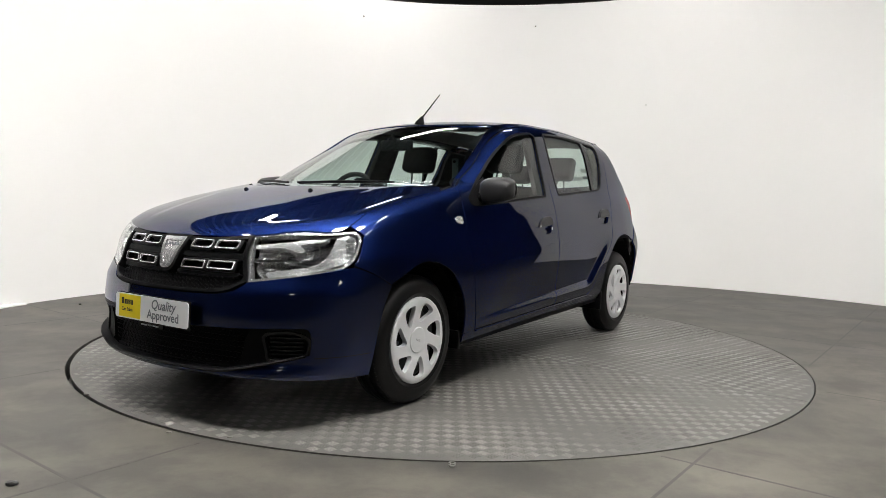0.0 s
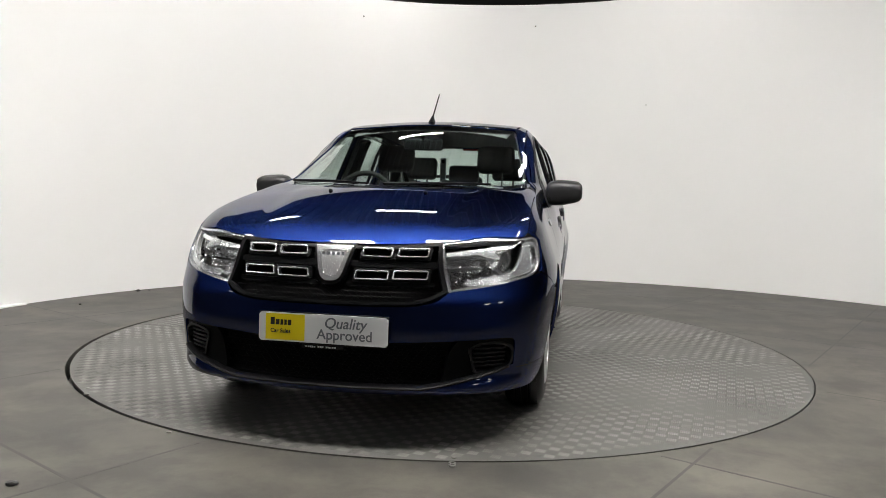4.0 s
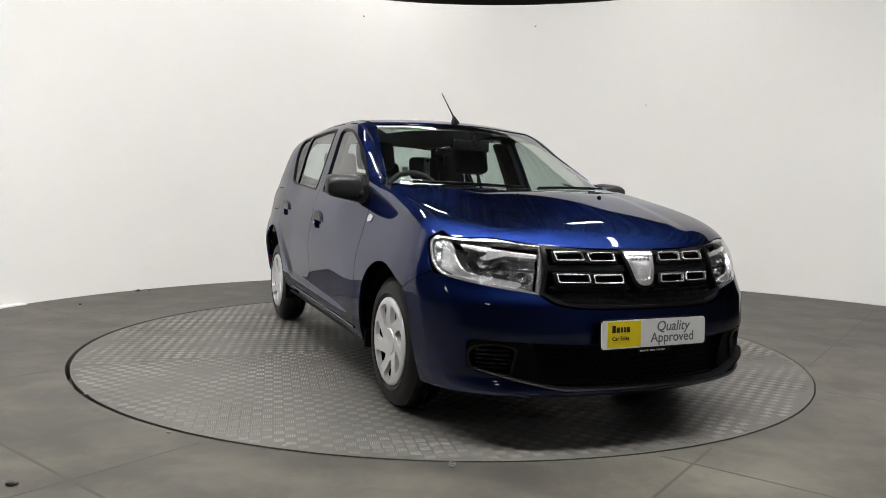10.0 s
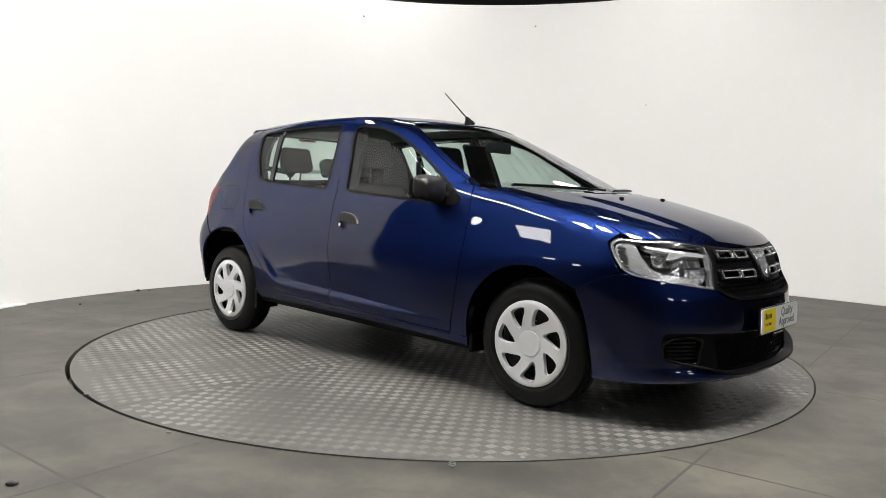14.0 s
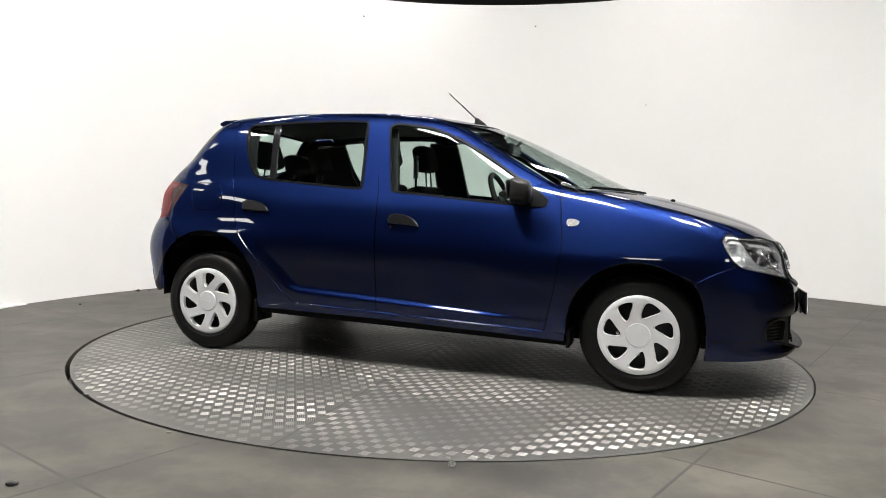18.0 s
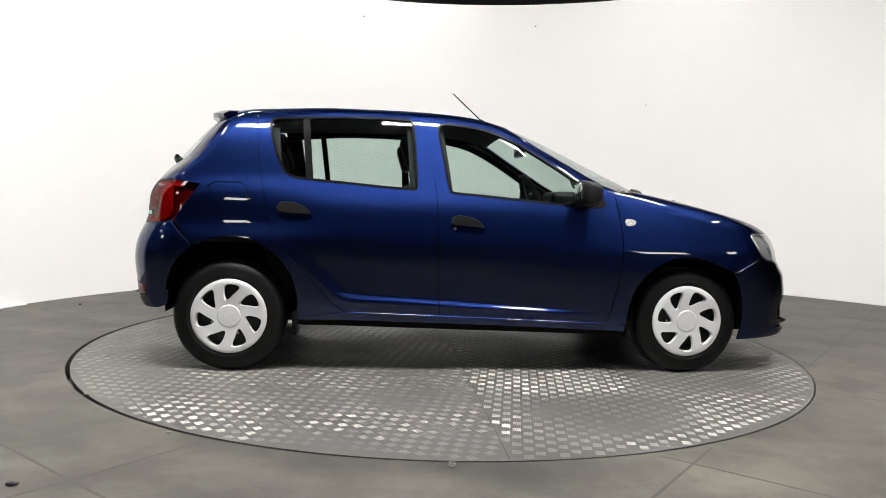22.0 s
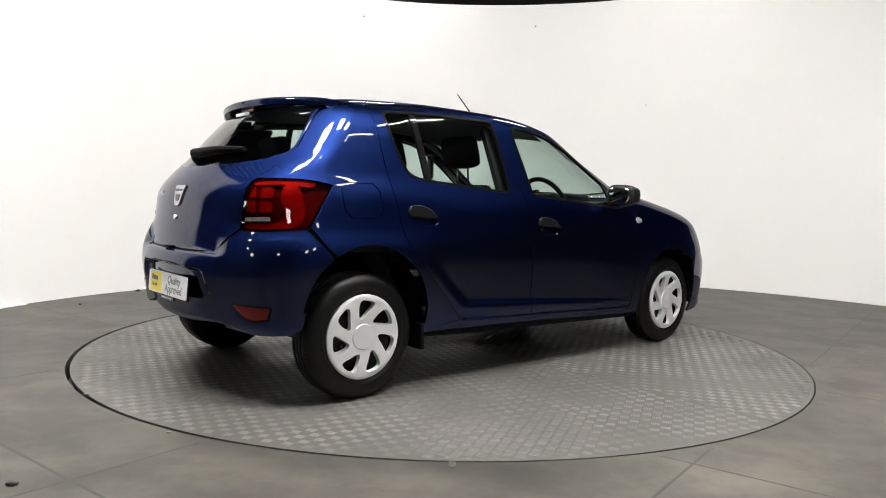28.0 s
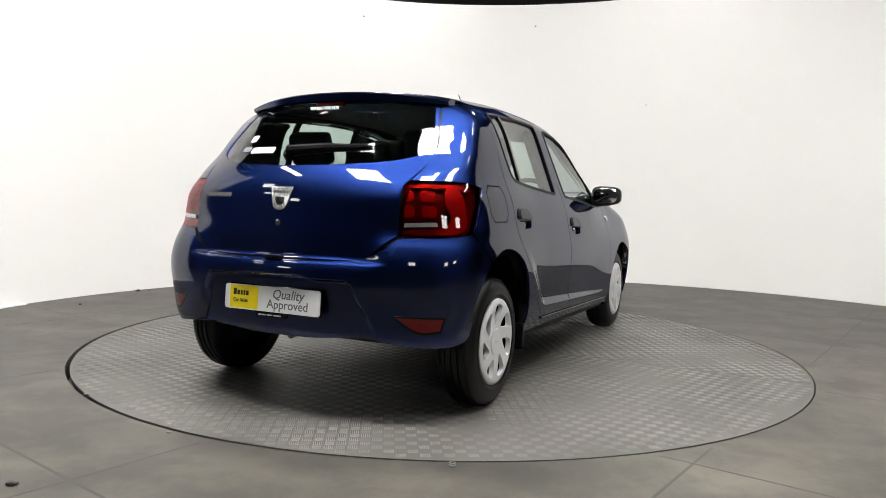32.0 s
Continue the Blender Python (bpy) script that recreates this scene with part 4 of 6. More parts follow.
def wheel(x, y):
    """A tyre with grooves, a steel rim with its bolts, and a silver trim with seven openings."""
    e = new("wheel")
    e.parent = CAR
    e.location = (x - CX, y - CY, 0.304)
    e.rotation_euler = (0, radians(25 if x > 0 else 5), math.pi if y > 0 else 0)
    bm = bmesh.new()
    prof = [(0.198, 0.012), (0.203, 0.0), (0.212, -0.009), (0.225, -0.013), (0.228, -0.0115), (0.25, -0.012), (0.272, -0.006), (0.289, 0.006), (0.299, 0.018), (0.3035, 0.030)]
    for g in (0.052, 0.082, 0.112):
        prof += [(0.305, g - 0.006), (0.299, g - 0.004), (0.299, g + 0.004), (0.305, g + 0.006)]
    prof += [(0.3035, 0.135), (0.296, 0.150), (0.28, 0.165), (0.2, 0.178)]
    lathe(bm, prof, 96)
    tyre = part("tyre", bm, RUBBER, e)
    bm = bmesh.new()
    for i in range(90):
        a = 2 * math.pi * i / 90
        m = Matrix.Rotation(a, 4, "Y")
        box(bm, -0.0022, 0.0022, 0.017, 0.034, 0.290, 0.3016, m=m @ Matrix.Translation((0, 0, 0)))
    part("tread_block", bm, RUBBER, tyre, shade=False)
    bm = bmesh.new()
    lathe(bm, [(0.2, 0.17), (0.192, 0.045), (0.185, 0.04), (0.17, 0.055), (0.12, 0.05), (0.08, 0.035), (0.05, 0.03), (0.0001, 0.03)], 48)
    rim = part("rim", bm, DARK_METAL, e)
    for i in range(4):
        bm = bmesh.new()
        a = 2 * math.pi * (i + 0.3) / 4
        lathe(bm, [(0.0001, 0.018), (0.008, 0.018), (0.011, 0.022), (0.011, 0.036)], 8)
        bmesh.ops.translate(bm, verts=bm.verts, vec=(0.105 * math.cos(a), 0.012, 0.105 * math.sin(a)))
        part("bolt", bm, CHROME, rim)
    # trim: a dished disc with seven swept openings
    def hole(i):
        a = 2 * math.pi * i / 7
        pts = []
        for r, w in ((0.087, 0.09), (0.089, -0.09), (0.118, -0.33), (0.156, -0.49), (0.171, -0.47), (0.1765, -0.26), (0.176, -0.05), (0.160, 0.04), (0.118, 0.11)):
            pts.append((r * math.cos(a + w), r * math.sin(a + w)))
        return outline(pts, gap=0.012)
    from mathutils.geometry import delaunay_2d_cdt
    loops = [[(0.204 * math.cos(2 * math.pi * k / 90), 0.204 * math.sin(2 * math.pi * k / 90)) for k in range(90)]] + [hole(i) for i in range(7)]
    pts, edges = [], []
    for lp in loops:
        s = len(pts)
        pts += [Vector(p) for p in lp]
        edges += [(s + k, s + (k + 1) % len(lp)) for k in range(len(lp))]
    for r, n in ((0.197, 90), (0.188, 80), (0.07, 36), (0.0625, 36), (0.0585, 36), (0.03, 18)):
        pts += [Vector((r * math.cos(2 * math.pi * (k + 0.5) / n), r * math.sin(2 * math.pi * (k + 0.5) / n))) for k in range(n)]
    V, _, F, *_ = delaunay_2d_cdt(pts, edges, [], 0, 1e-6)
    ab = np.array([tuple(v) for v in V])
    cen = np.array([ab[list(f)].mean(0) for f in F])
    keep = np.ones(len(cen), bool)
    for lp in loops[1:]:
        keep &= ~inside(cen, lp)
    dish = pchip([(0, -0.012), (0.057, -0.012), (0.062, -0.006), (0.085, -0.008), (0.15, -0.014), (0.185, -0.017), (0.198, -0.014), (0.21, -0.004)])
    rr = np.hypot(ab[:, 0], ab[:, 1])
    hh = dish(rr)
    bm = bmesh.new()
    vs = [bm.verts.new((a, h, b)) for (a, b), h in zip(ab, hh)]
    for f, k in zip(F, keep):
        if k:
            bm.faces.new([vs[i] for i in f])
    bound = [ed for ed in bm.edges if len(ed.link_faces) == 1]
    low = {}
    for ed in bound:
        for v in ed.verts:
            if v not in low:
                r = math.hypot(v.co.x, v.co.z)
                k = 1.0
                if r < 0.2:
                    c = min((np.mean(np.array(lp), 0) for lp in loops[1:]), key=lambda q: math.hypot(q[0] - v.co.x, q[1] - v.co.z))
                    k = 0.90
                    low[v] = bm.verts.new((c[0] + (v.co.x - c[0]) * k, v.co.y + 0.022, c[1] + (v.co.z - c[1]) * k))
                else:
                    low[v] = bm.verts.new((v.co.x, v.co.y + 0.012, v.co.z))
    for ed in bound:
        a, b = ed.verts
        bm.faces.new((a, b, low[b], low[a]))
    for v in [v for v in bm.verts if not v.link_faces]:
        bm.verts.remove(v)
    trim = part("wheel_trim", bm, SILVER, e, "silver plastic wheel trim with seven swept openings")
    bm = bmesh.new()
    for k in range(4):
        box(bm, -0.018 + k * 0.0095, -0.0115 + k * 0.0095, -0.0135, -0.0122, -0.004, 0.004)
    part("badge", bm, SILVER, trim)
    return e


for wx in (1.2945, -1.2945):
    for wy in (-0.808, 0.808):
        wheel(wx, wy)


def text_mesh(name, body_text, size, m, material, parent, shear=0.0, bold=0.0):
    cu = bpy.data.curves.new(name, "FONT")
    cu.body, cu.size, cu.shear, cu.extrude, cu.offset = body_text, size, shear, 0.0004, bold
    cu.align_x = "LEFT"
    tmp = bpy.data.objects.new(name, cu)
    scene.collection.objects.link(tmp)
    me = bpy.data.meshes.new_from_object(tmp.evaluated_get(bpy.context.evaluated_depsgraph_get()))
    bpy.data.objects.remove(tmp)
    bpy.data.curves.remove(cu)
    me.materials.clear()
    me.materials.append(material)
    ob = new(name, me)
    ob.parent = parent
    ob.matrix_local = m
    return ob


def plate(x, z, face, lean):
    """A dealer's plate with a yellow field and lettering; face is +1 on the nose."""
    e = new("dealer_plate")
    e.parent = CAR
    tagged(e, "white dealer plate with a yellow field and grey lettering")
    e.matrix_local = Matrix.Translation((x - CX, -CY, z)) @ Matrix.Rotation(radians(90 if face > 0 else -90), 4, "Z") @ Matrix.Rotation(radians(90 - lean), 4, "X")
    bm = bmesh.new()
    box(bm, -0.262, 0.262, -0.062, 0.060, -0.014, -0.002, 0.006)
    part("holder", bm, GLOSS_BLACK, e, "black plastic plate holder")
    bm = bmesh.new()
    prism(bm, frame_outline(-0.26, 0.26, -0.0555, 0.0555, 0, 0.009), Matrix.Translation((0, 0, -0.002)), 0.004)
    part("sheet", bm, WHITE_PRINT, e, shade=False)
    bm = bmesh.new()
    box(bm, -0.232, -0.072, -0.050, 0.051, 0.002, 0.0026)
    part("yellow_field", bm, YELLOW_PRINT, e, shade=False)
    bm = bmesh.new()
    x0 = -0.212
    for k, w in enumerate((0.017, 0.015, 0.011, 0.010, 0.014)):
        box(bm, x0, x0 + w, 0.008, 0.036 if k == 0 else 0.029, 0.0026, 0.0031)
        x0 += w + 0.0045
    part("logo_bar", bm, INK, e, shade=False)
    text_mesh("small_lettering", "Car Sales", 0.022, Matrix.Translation((-0.212, -0.022, 0.0028)), INK, e, bold=0.0004)
    text_mesh("upper_lettering", "Quality", 0.057, Matrix.Translation((0.005, 0.006, 0.0025)), GREY_PRINT, e, shear=0.2, bold=0.0006)
    text_mesh("lower_lettering", "Approved", 0.055, Matrix.Translation((-0.022, -0.038, 0.0025)), GREY_PRINT, e, bold=0.0006)
    bm = bmesh.new()
    box(bm, -0.085, 0.085, -0.078, -0.0605, -0.012, -0.0036)
    part("strip", bm, GLOSS_BLACK, e, shade=False)
    bm = bmesh.new()
    x0 = -0.07
    for w in (0.008, 0.006, 0.005, 0.004, 0.006, 0.0, 0.007, 0.006, 0.004, 0.0, 0.007, 0.006, 0.003, 0.006, 0.006):
        if w:
            box(bm, x0, x0 + w, -0.0735, -0.0675, -0.0036, -0.0028)
        x0 += (w or 0.004) + 0.003
    part("dealer_print", bm, WHITE_PRINT, e, "thin strip of white print", shade=False)
    return e


plate(2.150, 0.456, 1, 2)
plate(-1.930, 0.508, -1, 4)


def flip(L):
    return [(-p[0], *p[1:]) for p in L]


def nose_parts():
    R = NOSE_RING
    # upper grille
    up = [(2.0, -0.46, 0.605, S), (1.98, -0.435, 0.70), (1.965, -0.425, NOSE_Z[3][2] - 0.010, S), (2.0, -0.2, NOSE_Z[5][2] - 0.010), (2.02, 0, NOSE_Z[6][2] - 0.010)]
    dn = [(2.03, -0.40, 0.572), (2.05, -0.30, 0.555), (2.085, 0.0, 0.551)]
    yz = lambda L: [(p[1], p[2], *p[3:]) for p in L]
    u, d = yz(up), yz(dn)
    pts = [*u, *flip(u[:-1])[::-1], *flip(d[:-1]), *d[::-1]]
    grille = skin("grille", FRONT, outline(pts), BLACK, sink=0.045, flange=0, label="black plastic grille with chrome-edged slots")
    rim_in = [(p[0] * 0.965, 0.662 + (p[1] - 0.662) * 0.9, *p[2:]) for p in pts]
    skin("surround", FRONT, outline(pts), BLACK, grille, [outline(rim_in)], sink=-0.004, flange=0.04)
    # cross bar and uprights
    for s in (-1, 1):
        for nm, a0, a1, b0, b1 in (("crossbar", 0.07, 0.415, 0.697, 0.722), ("lower_bar", 0.06, 0.41, 0.628, 0.640)):
            aa = sorted((s * a0, s * a1))
            skin(nm, FRONT, frame_outline(aa[0], aa[1], b0, b1), BLACK, grille, sink=0.012, flange=0.03, grid=0.02)
        for a0, a1, b0, b1 in ((0.113, 0.233, 0.733, 0.767), (0.255, 0.375, 0.735, 0.769), (0.095, 0.227, 0.646, 0.681), (0.245, 0.380, 0.649, 0.684)):
            aa = sorted((s * a0, s * a1))
            f = frame_outline(aa[0], aa[1], b0, b1, s * 0.004, 0.005)
            h = frame_outline(aa[0] + 0.0034, aa[1] - 0.0034, b0 + 0.0034, b1 - 0.0034, s * 0.003, 0.003)
            skin("chrome_slot", FRONT, f, SATIN, grille, [h], sink=-0.004, flange=0.012, grid=0.02, label="chrome slot frame")
            f2 = frame_outline(aa[0] - 0.010, aa[1] + 0.010, b0 - 0.008, b1 + 0.008, s * 0.004, 0.006)
            skin("slot_surround", FRONT, f2, BLACK, grille, [frame_outline(aa[0] + 0.001, aa[1] - 0.001, b0 + 0.001, b1 - 0.001, s * 0.004, 0.004)], sink=0.004, flange=0.025, grid=0.02)
    # honeycomb rows under the slots
    bm = bmesh.new()
    for row in range(3):
        for col in range(-15, 16):
            y, z = col * 0.027 + (row % 2) * 0.0135, 0.573 + row * 0.0185
            if abs(y) > 0.40 - (2 - row) * 0.02:
                continue
            p, _ = cast(np.array([[3.0, y, z]]), np.array([[-1.0, 0, 0]]))
            x = p[0, 0] - 0.018
            hexa = [(x, y + 0.0125 * math.cos(math.pi / 3 * k), z + 0.0095 * math.sin(math.pi / 3 * k)) for k in range(6)]
            tube(bm, hexa, 0.0016, 4, True)
    part("honeycomb", bm, BLACK, grille)
    # badge: a shield with a chrome edge
    sh = [(-0.078, 0.768, S), (0.078, 0.768, S), (0.070, 0.74), (0.045, 0.655), (0.025, 0.634), (0, 0.630), (-0.025, 0.634), (-0.045, 0.655), (-0.070, 0.74)]
    scale = lambda k: [(p[0] * k, 0.705 + (p[1] - 0.705) * k, *p[2:]) for p in sh]
    badge = skin("badge", FRONT, outline(scale(1.13), 0.02), BLACK, grille, sink=-0.006, flange=0.04, grid=0.02)
    skin("badge_shield", FRONT, outline(scale(0.96), 0.02), CHROME_SOFT, badge, [outline(scale(0.70), 0.02)], sink=-0.013, flange=0.01, grid=0.015, label="chrome shield emblem")
    skin("badge_field", FRONT, outline(scale(0.74), 0.02), HEAD_BASE, badge, sink=-0.009, flange=0.004, grid=0.02)
    bm = bmesh.new()
    for k in range(5):
        y = -0.045 + k * 0.020
        p, _ = cast(np.array([[3.0, y, 0.742]]), np.array([[-1.0, 0, 0]]))
        box(bm, p[0, 0] + 0.0135, p[0, 0] + 0.0148, y, y + 0.012, 0.735, 0.748)
    part("logo_bar", bm, GREY_PRINT, badge, shade=False)
    # lower intake: backing, honeycomb, fog louvres, splitter
    a = [R.flat(p) for p in [(1.90, -0.722, 0.405), (1.91, -0.69, 0.43), (2.0, -0.52, 0.425), (2.08, -0.25, 0.415), (2.1, 0.0, 0.412)]]
    b = [(*R.flat((1.90, -0.722, 0.30)), S), R.flat((2.05, -0.43, 0.23)), R.flat((2.12, 0, 0.222))]
    intake = skin("lower_intake", R, outline(a + flip(a[:-1])[::-1] + flip(b[:-1]) + b[::-1]), BLACK, sink=0.05, flange=0, label="black lower air intake")
    for s in (-1, 1):
        sur = [R.flat(p) for p in [(1.90, s * 0.722, 0.402), (1.92, s * 0.68, 0.424), (2.0, s * 0.50, 0.42), (2.04, s * 0.44, 0.245), (1.97, s * 0.56, 0.268), (1.90, s * 0.715, 0.298)]]
        slot = [R.flat(p) for p in [(1.90, s * 0.682, 0.385), (1.97, s * 0.545, 0.392), (1.975, s * 0.55, 0.33), (1.965, s * 0.56, 0.295), (1.90, s * 0.672, 0.308)]]
        fog = skin("fog_surround", R, outline([(*p, S) if i in (3,) else p for i, p in enumerate(sur)]), BLACK, intake, [outline(slot)], sink=0.012, flange=0.04, grid=0.03)
        edge = [(p[0] * 1.0 + 0, p[1]) for p in slot]
        c = np.mean(np.array(edge), 0)
        skin("fog_frame", R, outline([tuple(c + (np.array(p) - c) * 1.14) for p in edge]), GRAINED, intake, [outline(edge)], sink=0.004, flange=0.03, grid=0.02)
        for k in range(5):
            z = 0.311 + k * 0.0165
            l0, l1 = sorted((R.flat((1.90, s * 0.676, z))[0], R.flat((1.972, s * 0.552, z))[0]))
            skin("louvre", R, frame_outline(l0, l1, z, z + 0.006, 0, 0.002), GRAINED, intake, sink=0.02, flange=0.02, grid=0.03)
    bm = bmesh.new()
    for row in range(7):
        for col in range(-13, 14):
            y, z = col * 0.036 + (row % 2) * 0.018, 0.255 + row * 0.0225
            if abs(y) > 0.45 - 0.0 * row or z < 0.235 + 0.1 * y * y + 0.01:
                continue
            p, _ = cast(np.array([[3.0, y, z]]), np.array([[-1.0, 0, 0]]))
            x = p[0, 0] - 0.028
            tube(bm, [(x, y + 0.017 * math.cos(math.pi / 3 * k), z + 0.0115 * math.sin(math.pi / 3 * k)) for k in range(6)], 0.002, 4, True)
    part("honeycomb", bm, BLACK, intake)
    bm = bmesh.new()
    rows = []
    for i in range(41):
        y = -0.70 + 1.40 * i / 40
        z = 0.237 + 0.075 * max(0, (abs(y) - 0.38) / 0.32) ** 1.2
        p, _ = cast(np.array([[3.0, y, 0.24]]), np.array([[-1.0, 0, 0]]))
        x = p[0, 0]
        rows.append([bm.verts.new(v) for v in ((x - 0.03, y, z + 0.008), (x + 0.012, y, z + 0.005), (x + 0.017, y, z), (x + 0.012, y, z - 0.006), (x - 0.03, y, z - 0.008))])
    for A, B in zip(rows, rows[1:]):
        for k in range(5):
            bm.faces.new((A[k], A[(k + 1) % 5], B[(k + 1) % 5], B[k]))
    bm.faces.new(rows[0])
    bm.faces.new(rows[-1][::-1])
    place(part("splitter", bm, BLACK, CAR, "black lip under the front bumper"))
    # headlights
    for mirror in (False, True):
        pts = [(1.668, -0.742, 0.806), *[(q[0], q[1], q[2] - 0.008) for q in NOSE_Z[:3]], (1.965, -0.434, NOSE_Z[3][2] - 0.008, S), (1.985, -0.444, 0.69), (2.005, -0.468, 0.612, S), (1.95, -0.585, 0.630), (1.86, -0.725, 0.656), (1.775, -0.79, 0.68), (1.71, -0.79, 0.74)]
        pts = [(*R.flat(p[:3]), *p[3:]) for p in pts]
        o = outline(pts)
        lamp = skin("headlight", R, o, HEAD_BASE, sink=0.085, flange=0, mirror=mirror, label="clear headlight with chrome reflectors")
        c = np.mean(np.array(o), 0)
        inner = outline([(*(c + (np.array(p[:2]) - c) * (0.985, 0.965)), *p[2:]) for p in pts])
        wide = [tuple(c + (np.array(p) - c) * (1.035, 1.07)) for p in o]
        skin("bezel", R, wide, CHROME_DARK, lamp, [inner], sink=0.006, flange=0.03, grid=0.02, mirror=mirror)
        # chrome running-light band along the outer and lower edge
        band = outline([R.flat(p) for p in [(1.69, -0.755, 0.800), (1.76, -0.735, 0.802), (1.79, -0.715, 0.74), (1.85, -0.70, 0.685), (1.95, -0.56, 0.655), (1.975, -0.52, 0.640), (1.95, -0.58, 0.637), (1.86, -0.715, 0.664), (1.775, -0.78, 0.69), (1.715, -0.785, 0.745)]], 0.02)
        skin("running_light", R, band, REFLECTOR, lamp, sink=0.016, flange=0.02, grid=0.015, mirror=mirror, label="frosted silver running-light band")
        for k in range(6):
            t = k / 5
            y, z = -0.775 + 0.01 * t, 0.70 + 0.085 * t
            aa = R.flat((1.735 - 0.02 * t, y, z))
            skin("light_block", R, frame_outline(aa[0] - 0.012, aa[0] + 0.016, z - 0.005, z + 0.005, 0.004, 0.002), CHROME, lamp, sink=0.012, flange=0.008, grid=0.02, mirror=mirror)
        # brow, indicator cell
        brow = outline([(*R.flat(p), S) for p in [(1.78, -0.70, 0.802), (1.965, -0.445, 0.764), (1.968, -0.447, 0.748), (1.90, -0.55, 0.756), (1.86, -0.60, 0.735), (1.845, -0.62, 0.738), (1.86, -0.605, 0.770), (1.80, -0.69, 0.785)]], 0.02)
        skin("brow", R, brow, REFLECTOR, lamp, sink=0.02, flange=0.03, grid=0.015, mirror=mirror)
        cell = outline([(*R.flat(p), S) for p in [(1.89, -0.56, 0.752), (1.97, -0.45, 0.744), (1.98, -0.455, 0.70), (1.90, -0.55, 0.704)]], 0.02)
        skin("indicator", R, cell, CHROME_DARK, lamp, sink=0.05, flange=0.01, grid=0.02, mirror=mirror)
        bar = outline([(*R.flat(p), S) for p in [(1.90, -0.555, 0.704), (1.98, -0.452, 0.697), (1.98, -0.455, 0.688), (1.90, -0.56, 0.695)]], 0.02)
        skin("divider", R, bar, CHROME, lamp, sink=0.02, flange=0.03, grid=0.02, mirror=mirror)
        limb = outline([(*R.flat(p), S) for p in [(1.875, -0.572, 0.706), (1.865, -0.592, 0.706), (1.83, -0.662, 0.660), (1.84, -0.642, 0.656)]], 0.02)
        skin("divider", R, limb, CHROME, lamp, sink=0.022, flange=0.03, grid=0.02, mirror=mirror)
        sg = 1 if mirror else -1
        for nm, y, z, r, deep in (("main_reflector", 0.655, 0.732, 0.056, 0.050), ("dip_reflector", 0.515, 0.660, 0.040, 0.034), ("main_reflector", 0.590, 0.690, 0.044, 0.040)):
            p, _ = cast(np.array([[3.0, y, z]]), np.array([[-1.0, 0, 0]]))
            bm = bmesh.new()
            prof = [(0.0001, -0.045), (r * 0.3, -0.043), (r * 0.55, -0.034), (r * 0.8, -0.018), (r, 0.0), (r * 1.05, 0.001), (r * 1.07, -0.006)]
            lathe(bm, prof, 28, axis="z")
            lathe(bm, [(0.0001, -0.004), (r * 0.2, -0.007), (r * 0.22, -0.045)], 14, axis="z")
            d = Vector((0.88, sg * 0.46, 0.05)).normalized()
            c3 = Vector((p[0, 0], sg * y, z)) - d * deep
            bmesh.ops.transform(bm, matrix=Matrix.Translation(c3) @ d.to_track_quat("Z", "Y").to_matrix().to_4x4(), verts=bm.verts)
            part(nm, bm, BOWL, lamp, "bright chrome reflector bowl")
        lens = skin("lens", R, wide, LENS, lamp, sink=0.002, flange=0, grid=0.025, mirror=mirror, calm=0.4, label="clear plastic lens")
        lens.visible_shadow = False


SATIN = plain("satin_chrome", (0.72, 0.73, 0.74), 0.25, metal=0.75)
REFLECTOR = plain("frosted_reflector", (0.80, 0.81, 0.82), 0.22, metal=0.8, grain=0.1, scale=300, bump=0.3)
BOWL = plain("facetted_reflector", (0.88, 0.88, 0.89), 0.10, metal=1.0, bump=1.0, scale=70)
CHROME_SOFT = plain("soft_chrome", (0.5, 0.505, 0.51), 0.22, metal=0.85)
HEAD_BASE = plain("lamp_housing_chrome", (0.78, 0.78, 0.79), 0.24, metal=0.85, bump=1.0, scale=55)
CHROME_DARK = plain("smoked_chrome", (0.58, 0.58, 0.59), 0.20, metal=0.85, bump=0.8, scale=60)
nose_parts()


